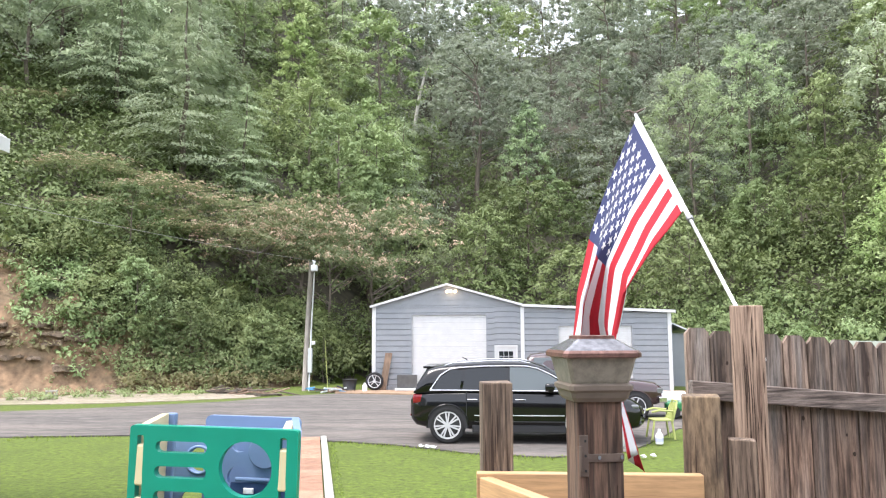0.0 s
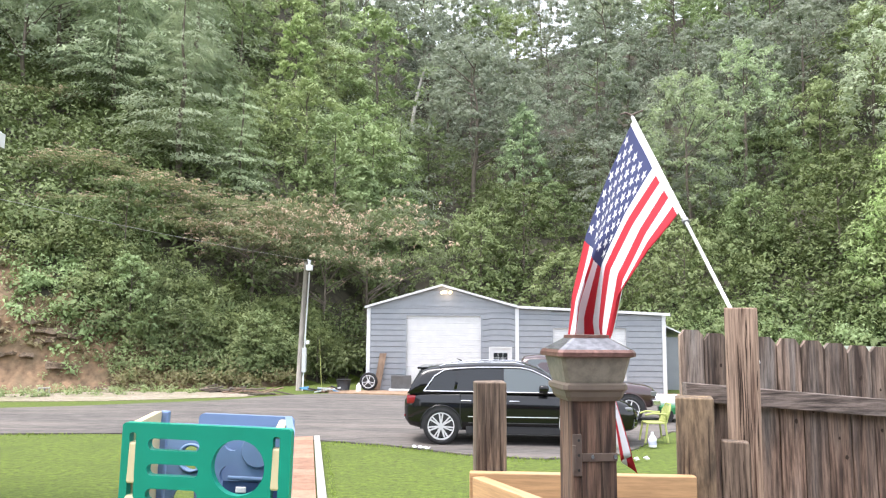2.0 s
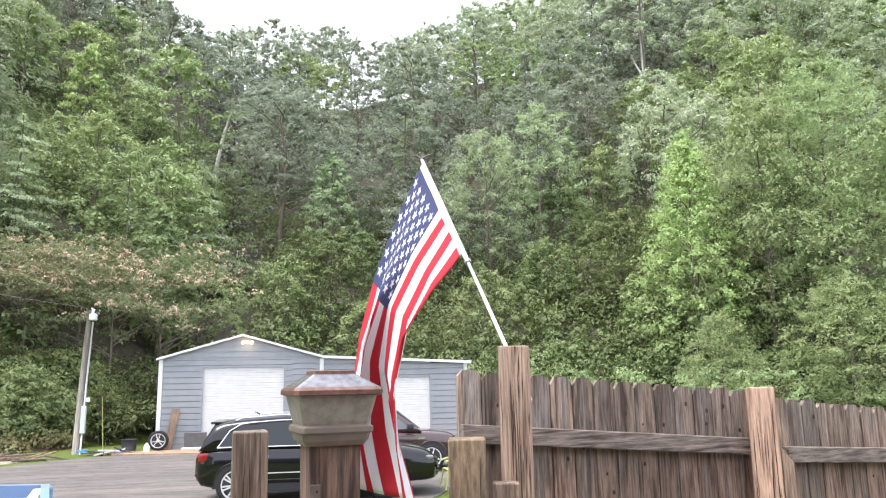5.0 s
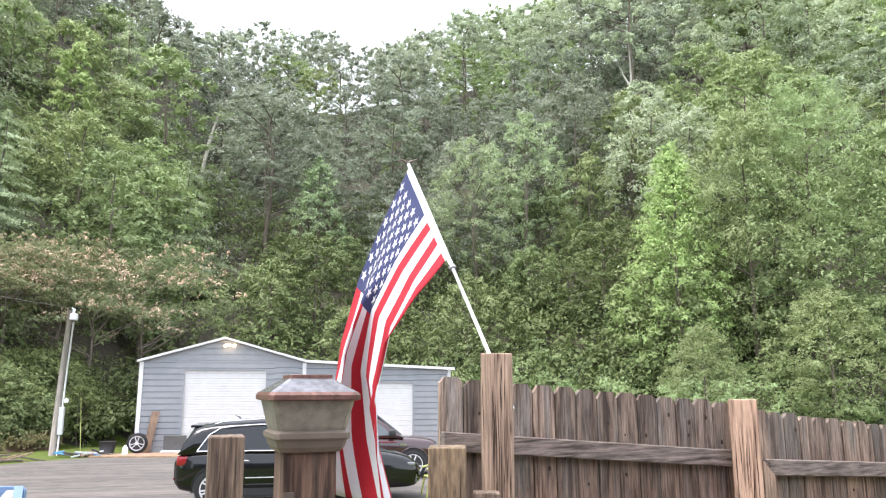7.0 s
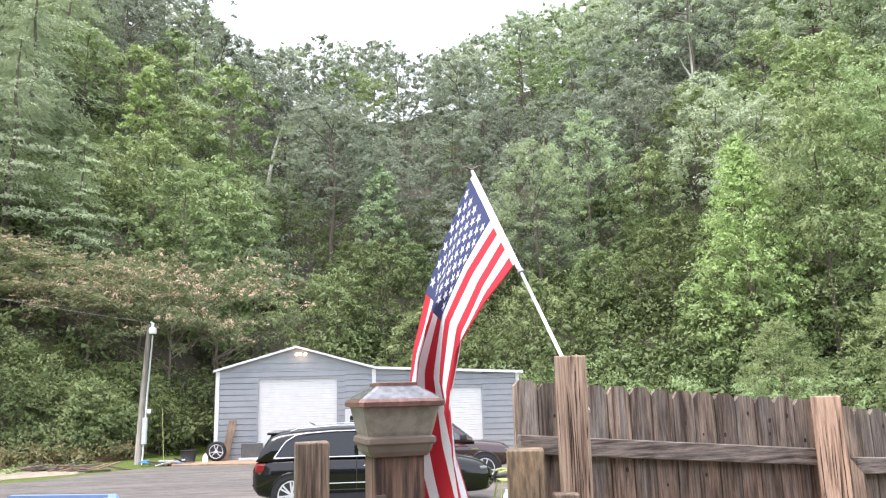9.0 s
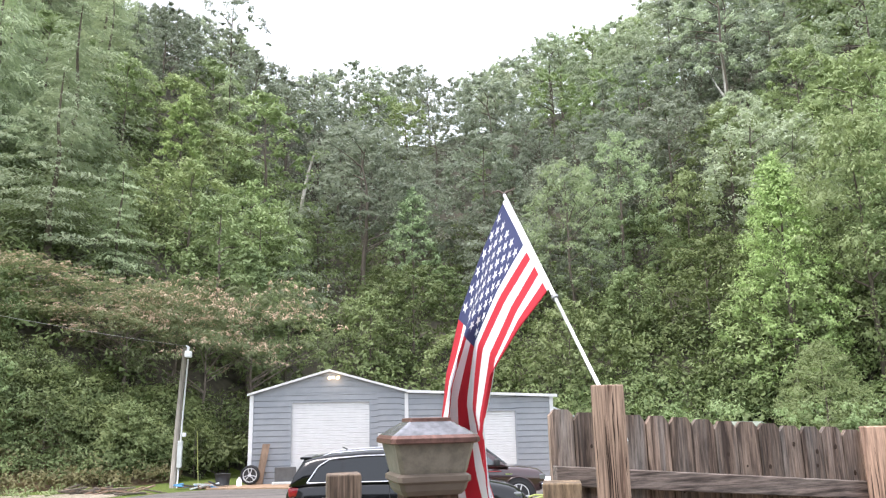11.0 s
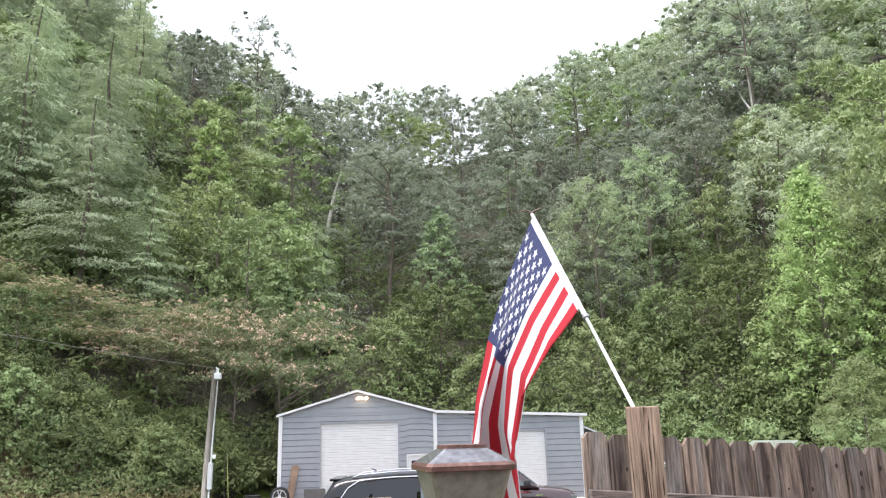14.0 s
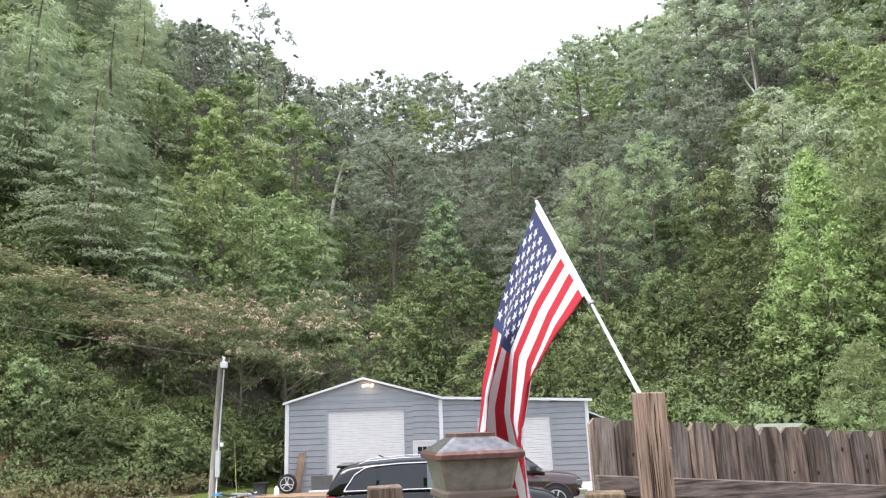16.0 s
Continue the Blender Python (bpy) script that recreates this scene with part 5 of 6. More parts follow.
    for z, m in ((0.6, ALLOY), (0.47, TRIM_BLACK)):
        part("side_strip", boxed(-1.1, 0.8, -0.996, -0.94, z - 0.008, z + 0.008, bevel=0.003), m, c, "thin bright strip along the doors")
    for x in (-1.28, -0.38, 0.92):
        part("door_gap", boxed(x, x + 0.012, -0.984, -0.94, 0.44, 1.1), DARK, c)
    part("sill", boxed(-1.15, 0.85, -0.965, -0.9, 0.24, 0.4, bevel=0.02), DARK, c)
    # lamps and bumpers
    bm = bmesh.new()
    box(bm, -2.44, -2.2, -0.918, -0.7, 0.84, 1.04, bevel=0.04)
    part("tail_lamp", bm, TAIL_RED, c, "red tail lamp", True)
    part("reflector", boxed(-2.512, -2.4, -0.72, -0.45, 0.56, 0.6, bevel=0.01), TAIL_RED, c, "red reflector strip")
    part("rear_strip", boxed(-2.515, -2.4, -0.7, 0.7, 0.52, 0.535, bevel=0.005), CHROME, c)
    bm = bmesh.new()
    box(bm, 2.05, 2.37, -0.885, -0.6, 0.74, 0.83, bevel=0.03)
    part("headlamp", bm, HEAD_LENS, c, "clear headlamp", True)
    part("grille", boxed(2.44, 2.53, -0.42, 0.42, 0.4, 0.74, bevel=0.02), TRIM_BLACK, c, "dark front grille")
    for z in (0.48, 0.55, 0.62):
        part("grille_bar", boxed(2.525, 2.54, -0.4, 0.4, z, z + 0.012), CHROME, c)
    for z in (0.42, 0.5):
        part("intake_strip", boxed(2.2, 2.46, -0.8, -0.5, z, z + 0.012), CHROME, c)
    bm = bmesh.new()
    tube(bm, [(-1.3, 0.1, 1.735), (-1.42, 0.1, 1.79)], [0.02, 0.006], 8)
    part("aerial", bm, TRIM_BLACK, c)


def pickup():
    c = thing("pickup_truck", pose(2.05, 21.6, 0.03, 0, 0, -3.0), "dark maroon pickup truck parked behind the black vehicle", "car")
    rows = [(-2.6, 0.5, 0.95, 0.98, 0.82), (-2.5, 0.42, 1.03, 1.06, 0.86), (-0.6, 0.4, 1.04, 1.07, 0.87), (1.2, 0.4, 1.02, 1.07, 0.87), (1.8, 0.4, 0.98, 1.05, 0.86), (2.4, 0.42, 0.92, 0.98, 0.82), (2.55, 0.48, 0.84, 0.88, 0.74)]
    part("body", body_skin(rows), TRUCK_RED, c, "dark maroon body", True)
    top = [(-1.15, 1.06), (-1.06, 1.6), (-0.95, 1.74), (-0.5, 1.79), (0.4, 1.79), (0.75, 1.73), (1.6, 1.06)]
    part("cabin", cabin_skin(top, 1.05, 0.84, 0.68), TRUCK_RED, c, "", True)
    for nm, o in (("rear_window", [(-0.92, 1.12), (-0.25, 1.12), (-0.25, 1.66), (-0.82, 1.66)]), ("door_window", [(-0.15, 1.12), (1.3, 1.12), (0.75, 1.58), (0.6, 1.66), (-0.15, 1.66)])):
        part(nm, side_patch(o, 1.05, 0.84, 0.68, 0.012), CLEAR_GLASS, c, "pale reflecting window")
    bm = bmesh.new()
    q = [(0.82, -0.6, 1.7), (0.82, 0.6, 1.7), (1.56, 0.76, 1.12), (1.56, -0.76, 1.12)]
    f1 = [bm.verts.new((a + 0.012, b, d + 0.012)) for a, b, d in q]
    f2 = [bm.verts.new((a - 0.01, b, d - 0.01)) for a, b, d in q]
    bm.faces.new(f1)
    for i in range(4):
        bm.faces.new((f1[i], f1[(i + 1) % 4], f2[(i + 1) % 4], f2[i]))
    bmesh.ops.recalc_face_normals(bm, faces=bm.faces)
    part("windscreen", bm, CLEAR_GLASS, c, "pale reflecting windscreen")
    for x in (-1.6, 1.85):
        arch(c, x, -0.875, 0.36, 0.36, TRUCK_RED)
        wheel(c, x, -0.885, 0.36, 6)
        wheel(c, x, 0.885, 0.36, 6)
    bm = bmesh.new()
    box(bm, 1.2, 1.36, -1.08, -0.88, 1.1, 1.28, bevel=0.04)
    part("wing_mirror", bm, TRIM_BLACK, c, smooth=True)
    part("side_stripe", boxed(-2.4, 1.4, -0.884, -0.8, 0.945, 0.96), RED_PAINT, c, "thin red stripe")
    part("headlamp", boxed(2.38, 2.58, -0.8, -0.5, 0.72, 0.86, bevel=0.02), HEAD_LENS, c)
    part("bumper", boxed(2.45, 2.68, -0.86, 0.86, 0.48, 0.64, bevel=0.03), CHROME, c, "bright front bumper")
    part("badge", boxed(1.5, 1.68, -0.883, -0.8, 0.86, 0.9), CHROME, c)


suv()
pickup()


# ---- play structure ----
def holed(outline, holes, thick, m):
    """A moulded panel with openings, in the x-z plane, pushed along y."""
    bm = bmesh.new()
    loops = []
    for loop in [outline] + holes:
        vs = [bm.verts.new((a, 0, b)) for a, b in loop]
        es = [bm.edges.new((vs[i], vs[(i + 1) % len(vs)])) for i in range(len(vs))]
        loops += es
    bmesh.ops.triangle_fill(bm, use_beauty=True, use_dissolve=False, edges=loops)
    r = bmesh.ops.extrude_face_region(bm, geom=list(bm.faces))
    bmesh.ops.translate(bm, verts=[g for g in r["geom"] if isinstance(g, bmesh.types.BMVert)], vec=(0, thick, 0))
    bmesh.ops.recalc_face_normals(bm, faces=bm.faces)
    bmesh.ops.transform(bm, matrix=m, verts=bm.verts)
    return bm


def rounded(x0, x1, z0, z1, r, n=6):
    out = []
    for cx, cz, a in ((x1 - r, z1 - r, 0), (x0 + r, z1 - r, 90), (x0 + r, z0 + r, 180), (x1 - r, z0 + r, 270)):
        out += [(cx + r * math.cos(radians(a + 90 * k / n)), cz + r * math.sin(radians(a + 90 * k / n))) for k in range(n + 1)]
    return out


def disc(cx, cz, r, n=32):
    return [(cx + r * math.cos(2 * math.pi * k / n), cz + r * math.sin(2 * math.pi * k / n)) for k in range(n)]


def play():
    t = thing("play_climber", pose(-2.765, 6.08, 0, 0, 1.4, -1.5), "plastic climbing cube of green, blue and cream panels on the lawn", "toy")
    H, W = 1.675, 1.35
    tilt = Matrix.Rotation(radians(1.5), 4, "X")
    slots = [rounded(0.2, 0.62, z - 0.09, z, 0.042) for z in (H - 0.115, H - 0.31, H - 0.5, H - 0.69)]
    mort = [rounded(0.045, 0.1, z - 0.52, z, 0.02) for z in (H - 0.075, H - 0.75)] + [rounded(W - 0.145, W - 0.09, z - 0.52, z, 0.02) for z in (H - 0.06, H - 0.75)]
    part("front_panel", holed(rounded(-0.015, W, 0.0, H, 0.03), slots + mort + [disc(0.935, H - 0.31, 0.213)], 0.07, tilt), TOY_GREEN, t, "green panel with slots and a round hole")
    part("back_panel", holed(rounded(0.17, 1.06, 0.0, H - 0.03, 0.05), [rounded(0.4, 0.7, H - 1.1, H - 0.7, 0.1)], 0.06, Matrix.Translation((0, 0.98, 0))), TOY_BLUE, t, "blue back panel")
    part("back_post", boxed(-0.2, -0.11, 0.94, 1.01, 0.0, H - 0.02, bevel=0.015), TOY_BLUE, t, "blue corner post")
    side = Matrix.Translation((0.05, 0.06, 0)) @ Matrix.Rotation(radians(104), 4, "Z")
    part("side_panel", holed(rounded(0.0, 0.93, 0, H - 0.02, 0.04), [rounded(0.35, 0.75, H - 1.2, H - 0.8, 0.12)], 0.06, side), TOY_CREAM, t, "cream side panel")
    side2 = Matrix.Translation((W - 0.005, 0.06, 0)) @ Matrix.Rotation(radians(108), 4, "Z")
    part("side_panel", holed(rounded(0.0, 1.0, 0, H - 0.02, 0.04), [disc(0.5, H - 0.8, 0.19)], 0.06, side2), TOY_BLUE, t, "blue side panel")
    part("ledge", boxed(-0.16, -0.08, 0.08, 0.85, H - 0.09, H - 0.03, bevel=0.02, m=Matrix.Translation((W - 0.0, 0, 0)) @ Matrix.Rotation(radians(14), 4, "Z")), TOY_CREAM, t, "cream corner ledge")
    inner = holed(rounded(0.14, 1.16, 0, H - 0.06, 0.05), [disc(0.35, H - 0.34, 0.1), disc(0.7, H - 0.19, 0.075), disc(0.695, H - 0.47, 0.09), rounded(0.2, 0.5, H - 0.85, H - 0.6, 0.08)], 0.05, Matrix.Translation((0, 0.45, 0)))
    panel = part("inner_panel", inner, TOY_BLUE, t, "blue inner panel with round holes")
    part("ring", tube(bmesh.new(), [(0.35 + 0.112 * math.cos(k * 0.2618), 0.447, H - 0.34 + 0.112 * math.sin(k * 0.2618)) for k in range(25)], 0.014, 6, False), TOY_BLUE, panel, smooth=True)
    part("disc", tube(bmesh.new(), [(0.93, 0.449, H - 0.25), (0.93, 0.425, H - 0.25), (0.93, 0.419, H - 0.25)], [0.14, 0.14, 0.132], 36), TOY_BLUE, panel, "raised blue disc")
    part("shelf", boxed(0.68, 1.12, 0.425, 0.447, H - 0.5, H - 0.465, bevel=0.012), TOY_BLUE, panel)
    # flat plate whose dark colour gives the shade of a recess
    part("recess", boxed(0.64, 1.12, 0.442, 0.449, H - 0.66, H - 0.51, bevel=0.002), TOY_RECESS_SHADE, panel, "dark blue recess")
    for x in (0.072, W - 0.118):
        for z in (H - 0.47, H - 0.88, H - 1.29):
            part("bracket", boxed(x - 0.043, x + 0.043, -0.035, 0.06, z, z + 0.32, bevel=0.018), TOY_CREAM, t, "cream connecting bracket")
    part("tag", boxed(0.76, 0.85, 0.42, 0.436, H - 0.6, H - 0.55, bevel=0.007), PLASTIC_WHITE, t)


play()


# ---- garden walk ----
walk_ob = thing("garden_walk", pose(0, 0, 0), "straight walk of tan pavers with a pale stone edging", "path", "", "structure")
ax, ay, bx, by = -3.71, 17.2, -0.85, 5.7
ln = math.hypot(bx - ax, by - ay)
dx, dy = (bx - ax) / ln, (by - ay) / ln
turn = math.degrees(math.atan2(dy, dx))
stone = bpy.data.meshes.new("paver")
bm = boxed(-0.285, 0.285, -0.235, 0.235, 0, 0.05, bevel=0.008)
bm.to_mesh(stone)
bm.free()
stone.materials.append(PAVER)
edge_me = bpy.data.meshes.new("edging_stone")
bm = boxed(-0.385, 0.385, -0.065, 0.065, 0, 0.07, bevel=0.012)
bm.to_mesh(edge_me)
bm.free()
edge_me.materials.append(CONCRETE)
k = 0
while (k + 1) * 0.58 < ln:
    o = new("paver", stone)
    o.parent = walk_ob
    a = (k + 0.5) * 0.58
    o.matrix_local = pose(ax + dx * a + dy * 0.39, ay + dy * a - dx * 0.39, 0.0, 0, 0, turn)
    k += 1
k = 0
while (k + 1) * 0.78 < ln:
    o = new("edging_stone", edge_me)
    o.parent = walk_ob
    a = (k + 0.5) * 0.78
    o.matrix_local = pose(ax + dx * a + dy * 0.07, ay + dy * a - dx * 0.07, 0.0, 0, 0, turn)
    k += 1


# ---- utility pole and wire ----
up = thing("utility_pole", pose(-7.75, 30.85, 0), "grey wooden utility pole with a pale conduit and meter box", "utility pole")
part("pole", tube(bmesh.new(), [(-0.04, 0, -0.2), (0.05, 0, 2.6), (0.16, 0, 5.35)], [0.12, 0.11, 0.09], 12), POLE_GREY, up, smooth=True)
part("conduit", tube(bmesh.new(), [(0.17, -0.1, 0.0), (0.24, -0.12, 2.6), (0.33, -0.12, 4.9)], 0.032, 8), GREY_BOX, up, "pale conduit", True)
part("meter_box", boxed(0.13, 0.3, -0.22, -0.06, 0.75, 1.75, bevel=0.02), GREY_BOX, up, "pale grey meter box")
part("yard_light", boxed(0.2, 0.46, -0.25, -0.02, 4.95, 5.2, bevel=0.04), GREY_BOX, up, "pale yard light")
part("service_head", tube(bmesh.new(), [(0.3, -0.12, 5.2), (0.32, -0.12, 5.36), (0.24, -0.16, 5.42)], [0.05, 0.06, 0.03], 8), GREY_BOX, up)
part("small_box", boxed(0.28, 0.4, -0.2, -0.06, 1.9, 2.05, bevel=0.02), PLASTIC_WHITE, up)
wire = thing("service_wire", pose(0, 0, 0), "thin dark service wire from the utility pole to the white house", "wire")
a, b = Vector((-7.6, 30.8, 5.42)), Vector((-10.9, 2.0, 5.0))
pts = []
for i in range(25):
    f = i / 24 * 0.737
    pts.append(a.lerp(b, f) - Vector((0, 0, 0.55 * 4 * f * (1 - f) * 0.4)))
part("cable", tube(bmesh.new(), pts, 0.007, 6), material("cable", (0.22, 0.22, 0.2), 0.6), wire)
stake = thing("marker_rod", pose(-6.75, 30.6, 0), "thin yellow-green rod standing in the weeds", "rod")
part("rod", tube(bmesh.new(), [(0.0, 0, 0), (-0.14, 0, 2.1)], [0.016, 0.01], 6), LIME, stake)

# ---- things before the garage ----
sp = thing("spare_wheel", pose(-4.8, 30.42, 0.06, 0, 0, 0), "spare wheel with a silver rim leaning on the garage", "wheel")
wheel(sp, 0, -0.02, 0.36, 6)
pl = thing("leaning_plank", pose(-4.45, 30.5, 0.06), "brown plank leaning against the garage wall", "plank")
bm = bmesh.new()
prism(bm, [(-0.16, 0), (0.1, 0), (0.36, 1.5), (0.08, 1.5)], 0.04, "y", 0.05)
part("board", bm, PLANK, pl)
pn = thing("dark_panel", pose(-3.45, 30.42, 0.06, 8, 0, 0), "dark grey panel propped at the roller door", "panel")
part("sheet", boxed(-0.42, 0.4, 0.06, 0.11, 0, 0.62, bevel=0.02), material("panel", (0.1, 0.1, 0.1), 0.6, vary=0.2, scale=5), pn)
part("ledge", boxed(-0.5, 0.45, -0.12, 0.05, 0, 0.08, bevel=0.02), GREY_BOX, pn)
jug = thing("plastic_jug", pose(-5.15, 30.2, 0.06), "white plastic jug on the ground", "jug")
part("jar", tube(bmesh.new(), [(0, 0, 0), (0, 0, 0.2), (0, 0, 0.27), (0, 0, 0.32)], [0.1, 0.1, 0.05, 0.035], 12), PLASTIC_WHITE, jug, smooth=True)
bk = thing("black_tub", pose(-5.85, 30.6, 0.03), "black plastic tub beside the garage", "tub")
part("shell", tube(bmesh.new(), [(0, 0, 0), (0, 0, 0.42), (0, 0, 0.46)], [0.24, 0.3, 0.32], 14), TRIM_BLACK, bk, smooth=True)


def pile(name, x, y, label, n, mats, spread, length):
    t = thing(name, pose(x, y, 0), label, "debris")
    for i in range(n):
        l = length * random.uniform(0.4, 1.0)
        bm = boxed(-l / 2, l / 2, -0.05, 0.05, -0.025, 0.03, bevel=0.01)
        o = part("scrap", bm, mats[i % len(mats)], t)
        o.matrix_local = pose(random.uniform(-spread, spread), random.uniform(-0.4, 0.4), 0.05 + 0.22 * random.random() * (1 - i / n), random.uniform(-10, 10), random.uniform(-14, 14), random.uniform(-50, 50))
    return t


pile("scrap_heap", -6.5, 29.9, "heap of scrap, boards and tarp in the grass", 22, [PLANK, ROCK, BLUE_TARP, GREY_BOX, TRIM_BLACK], 0.85, 0.7)
pile("branch_heap", -10.2, 29.3, "heap of cut branches beside the gravel", 22, [BARK, PLANK, BARK], 0.9, 1.3)
pile("branch_heap", -8.3, 28.6, "loose boards and twigs in the grass", 8, [BARK, PLANK], 0.9, 1.6)
pile("stone_scatter", -15.5, 28.9, "loose stones and boards at the foot of the bank", 10, [ROCK, GRAVEL, PLANK], 1.6, 0.6)
cb = thing("cinder_block", pose(-16.8, 27.75, 0.03, 0, 0, 20), "grey hollow cinder block on the gravel", "block")
part("block", holed(rounded(-0.2, 0.2, 0, 0.2, 0.01), [rounded(-0.16, -0.02, 0.035, 0.165, 0.01), rounded(0.02, 0.16, 0.035, 0.165, 0.01)], 0.2, Matrix.Identity(4)), CONCRETE, cb)

# rock ledges in the clay bank
for i in range(16):
    px, d = random.uniform(-21.5, -17.0), random.uniform(0.4, 1.7)
    py = foot(px) + d
    t = thing("rock_ledge", pose(px, py, ground_z(px, py) - 0.1, random.uniform(-8, 8), random.uniform(-6, 6), random.uniform(20, 50)), "flat brown rock ledge in the clay bank", "rock", "bank rocks")
    bm = boxed(-0.5, 0.5, -0.35, 0.35, -0.07, 0.09)
    bmesh.ops.subdivide_edges(bm, edges=list(bm.edges), cuts=2, use_grid_fill=True)
    s = random.uniform(0.45, 1.1)
    for v in bm.verts:
        v.co = Vector((v.co.x * s, v.co.y, v.co.z)) + 0.12 * noise.noise_vector(v.co * 4.4 + Vector((i * 7, 0, 0)))
    part("stone", bm, ROCK, t)


# ---- things beyond the car ----
def chair():
    t = thing("garden_chair", pose(3.79, 17.35, 0.03, 0, 0, 95), "lime green moulded plastic garden chair", "chair")
    part("seat", boxed(-0.22, 0.22, -0.2, 0.22, 0.4, 0.435, bevel=0.015), LIME, t)
    for x in (-0.2, 0.2):
        for y, k in ((-0.19, -0.05), (0.2, 0.07)):
            part("leg", tube(bmesh.new(), [(x * 1.12, y + k, 0), (x, y, 0.4)], 0.024, 8), LIME, t)
        part("armrest", tube(bmesh.new(), [(x * 1.15, 0.2 - 0.4, 0.4), (x * 1.2, -0.2, 0.62), (x * 1.2, 0.1, 0.64), (x * 1.1, -0.24 + 0.5, 0.6)], 0.022, 8), LIME, t)
    for k in range(5):
        x = -0.18 + 0.09 * k
        part("back_slat", tube(bmesh.new(), [(x, -0.2, 0.43), (x * 1.1, -0.27, 0.66), (x * 0.95, -0.32, 0.8)], [0.02, 0.018, 0.018], 8), LIME, t)
    part("back_rim", tube(bmesh.new(), [(-0.21, -0.21, 0.43), (-0.23, -0.28, 0.68), (-0.15, -0.33, 0.83), (0.15, -0.33, 0.83), (0.23, -0.28, 0.68), (0.21, -0.21, 0.43)], 0.022, 8), LIME, t)


chair()
spray = thing("spray_bottle", pose(3.58, 16.55, 0.03), "white plastic bottle standing at the chair's foot", "bottle")
part("bottle_body", tube(bmesh.new(), [(0, 0, 0), (0, 0, 0.02), (0, 0, 0.17), (0, 0, 0.23), (0, 0, 0.27)], [0.075, 0.085, 0.085, 0.05, 0.028], 16), PLASTIC_WHITE, spray, smooth=True)
part("label_band", tube(bmesh.new(), [(0, 0, 0.05), (0, 0, 0.13)], 0.0865, 16), material("pale_label", (0.5, 0.52, 0.72), 0.5), spray, "pale blue label")
part("cap", tube(bmesh.new(), [(0, 0, 0.27), (0, 0, 0.31)], [0.032, 0.03], 12), PLASTIC_WHITE, spray)
for px, py in ((-1.42, 15.85), (-1.28, 15.8), (2.9, 14.75), (3.1, 14.85), (-1.15, 15.72)):
    lt = thing("paper_scrap", pose(px, py, 0.03, 0, 0, px * 40), "crumpled white paper scrap at the road edge", "litter", "paper scraps")
    bm = bmesh.new()
    bmesh.ops.create_icosphere(bm, subdivisions=3, radius=0.045)
    for v in bm.verts:
        v.co = Vector((v.co.x * 1.5, v.co.y, v.co.z * 0.5 + 0.03)) + 0.04 * noise.noise_vector(v.co * 22 + Vector((px, 0, 0)))
    part("wad", bm, PLASTIC_WHITE, lt)
mw = thing("ride_on_mower", pose(5.5, 21.5, 0.03, 0, 0, 170), "green ride-on mower with a white hood beside the drive", "mower")
part("deck", boxed(-0.7, 0.7, -0.45, 0.45, 0.2, 0.45, bevel=0.06), MOWER_GREEN, mw)
part("hood", boxed(0.1, 0.8, -0.28, 0.28, 0.42, 0.7, bevel=0.08), PLASTIC_WHITE, mw, "white hood")
part("seat", boxed(-0.5, -0.1, -0.24, 0.24, 0.5, 0.9, bevel=0.08), RED_PAINT, mw, "red seat")
for x, r in ((-0.45, 0.26), (0.5, 0.19)):
    for y in (-0.48, 0.48):
        part("wheel", tube(bmesh.new(), [(x, y - 0.08, r), (x, y + 0.08, r)], r, 18), RUBBER, mw)

# ---- lawn blades near the drive ----
n = 90000
gx0, gy0 = rng.uniform(-11, 6.5, n), rng.uniform(9.0, 17.2, n)
edge = np.interp(gx0, [-11.5, -8.5, -3.5, -2, -0.3, 1.2, 2.7, 3.3, 4.6], [16.9, 17.35, 16.7, 16.2, 15.15, 14.8, 15.5, 16.5, 19.2])
wx = -3.71 + (17.2 - gy0) * 0.2487
fringe = (gy0 > edge - rng.exponential(0.12, n)) | (np.abs(gx0 - wx - 0.08) < 0.08)
ok = fringe & (gy0 < edge + 0.05) & ~((gx0 > wx - 0.75) & (gx0 < wx + 0.05))
gx0, gy0 = gx0[ok], gy0[ok]
m = len(gx0)
ang = rng.uniform(0, 6.28, m)
hh = np.where(np.abs(gx0 - (-3.71 + (17.2 - gy0) * 0.2487) - 0.08) < 0.09, 0.35, 1.0) * rng.uniform(0.02, 0.06, m)
ww = rng.uniform(0.008, 0.018, m)
c, s_ = np.cos(ang) * ww, np.sin(ang) * ww
lx, ly = rng.normal(size=m) * 0.02, rng.normal(size=m) * 0.02
z0 = np.zeros(m)
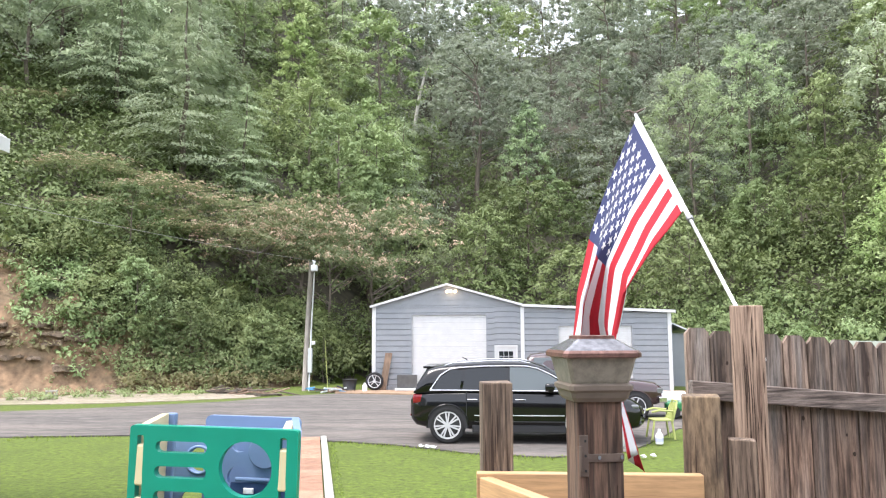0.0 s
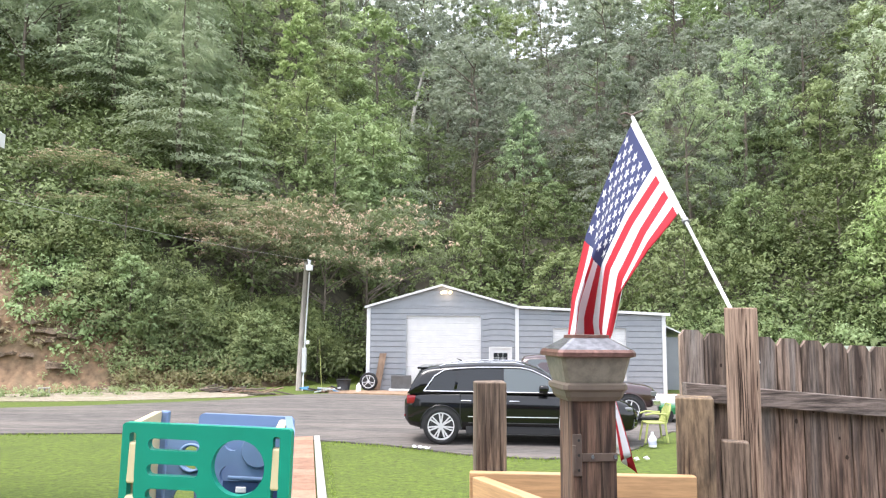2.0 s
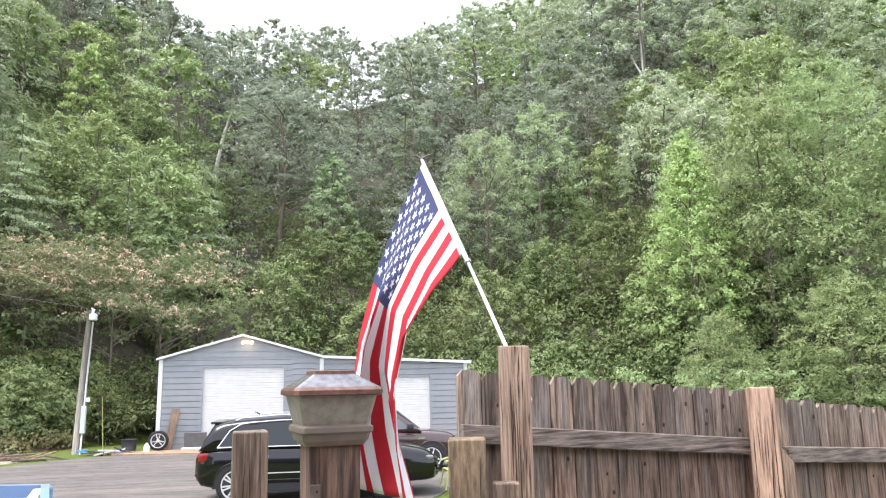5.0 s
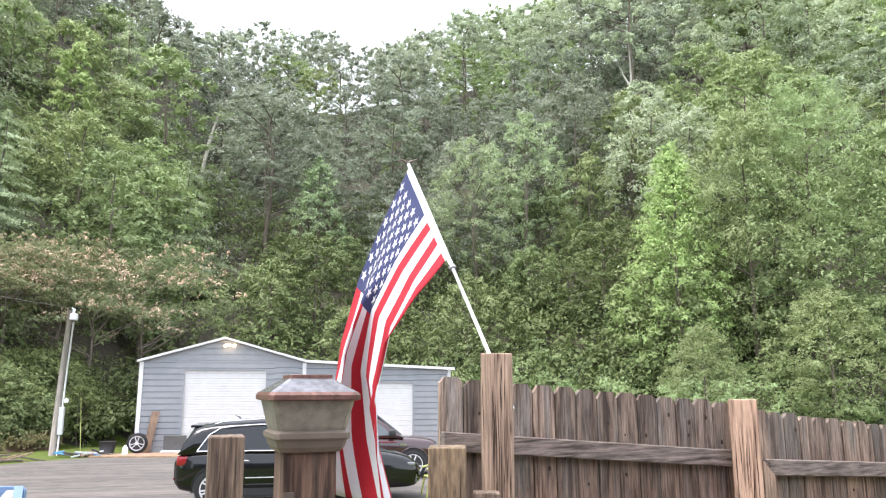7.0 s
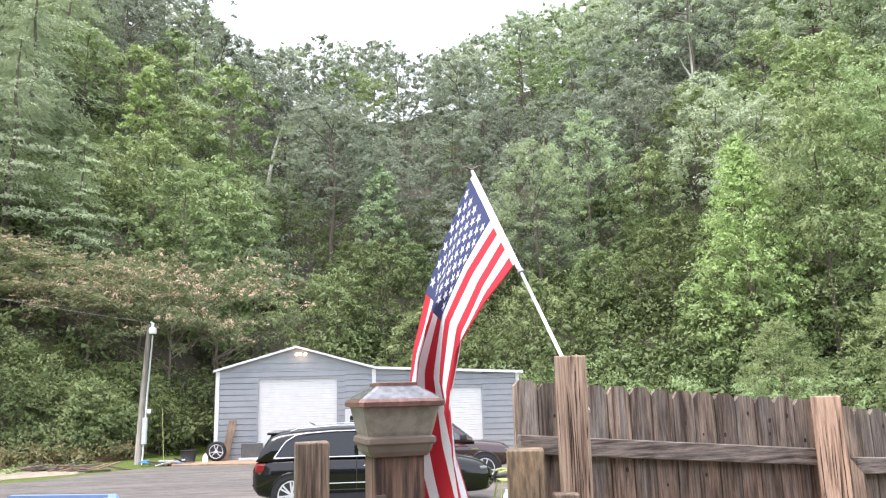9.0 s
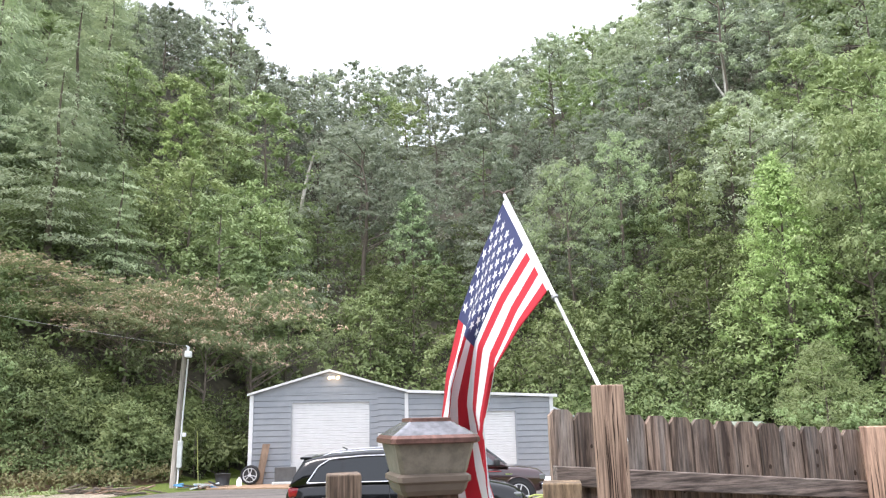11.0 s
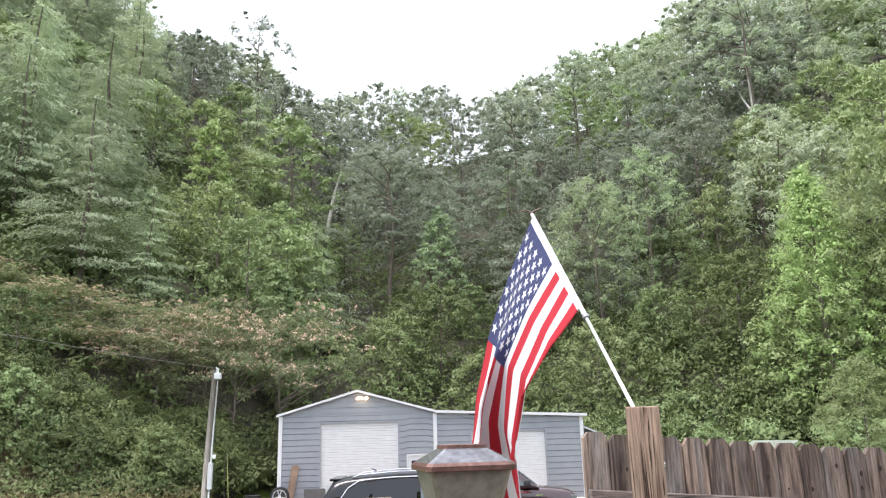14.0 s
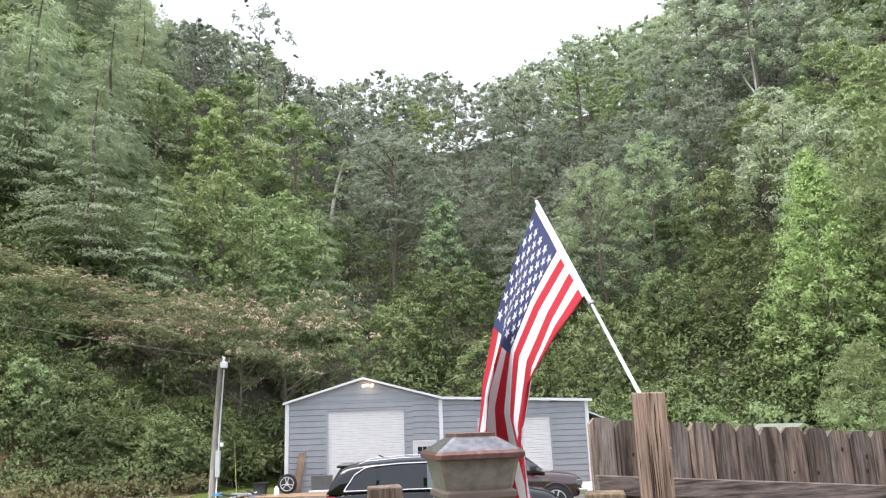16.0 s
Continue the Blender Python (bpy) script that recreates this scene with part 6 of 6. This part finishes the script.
q = np.stack([np.stack([gx0 - c, gy0 - s_, z0], 1), np.stack([gx0 + c, gy0 + s_, z0], 1), np.stack([gx0 + lx + c * 0.2, gy0 + ly + s_ * 0.2, hh], 1), np.stack([gx0 + lx - c * 0.2, gy0 + ly - s_ * 0.2, hh], 1)], axis=1)
tagged(new("grass", quads_mesh("grass", q, [GRASS_BLADE])), "short mown green grass of the lawn", "grass", "", "stuff")


# ---- white house beside the drive, of which the eave shows ----
home = thing("house", pose(-0.1, 0, 0), "white house with a broad pale eave", "house")
bm = bmesh.new()
box(bm, -12.0, -7.0, 4.2, 9.5, 0, 5.0)
prism(bm, [(-12.0, 5.0), (-7.0, 5.0), (-9.5, 6.6)], 5.3, "y", 4.2)
part("wall", bm, WHITE_METAL, home)
bm = bmesh.new()
for sx in (-1, 1):
    prism(bm, [(-9.5 + sx * 3.0, 4.98), (-9.5 + sx * 3.0, 5.1), (-9.5, 7.02), (-9.5, 6.9)], 6.1, "y", 3.8)
part("roof", bm, ROOF_METAL, home, "pale metal roof")
for sx in (-1, 1):
    part("soffit", boxed(-9.5 + sx * 2.75 - 0.24, -9.5 + sx * 2.75 + 0.24, 3.82, 9.88, 4.9, 4.96, bevel=0.005), WHITE_METAL, home, "white soffit under the eave")
    part("fascia", boxed(-9.5 + sx * 3.0 - 0.015, -9.5 + sx * 3.0 + 0.015, 3.8, 9.9, 4.9, 5.1, bevel=0.004), WHITE_METAL, home, "white eave board")


# ---- unseen wall behind the camera, added to block light and darken reflections ----
bm = bmesh.new()
box(bm, -9, 9, -2.4, -2.2, 0, 4.6)
tagged(part("wall_house", bm, SIDING), "plain grey house wall behind the deck", "wall", "", "structure")

# brush before the shed
scatter("brush", 40, (10.5, 15.5, 23.5, 25.2), 1.5, 0.13, LEAF_LIGHT, "light green brush before the shed", 150, 0.55)
scatter("brush", 46, (10.0, 18.5, 23.5, 25.5), 2.5, 0.1, LEAF_LIGHT, "light sprigs rising before the shed", 80, 0.3)
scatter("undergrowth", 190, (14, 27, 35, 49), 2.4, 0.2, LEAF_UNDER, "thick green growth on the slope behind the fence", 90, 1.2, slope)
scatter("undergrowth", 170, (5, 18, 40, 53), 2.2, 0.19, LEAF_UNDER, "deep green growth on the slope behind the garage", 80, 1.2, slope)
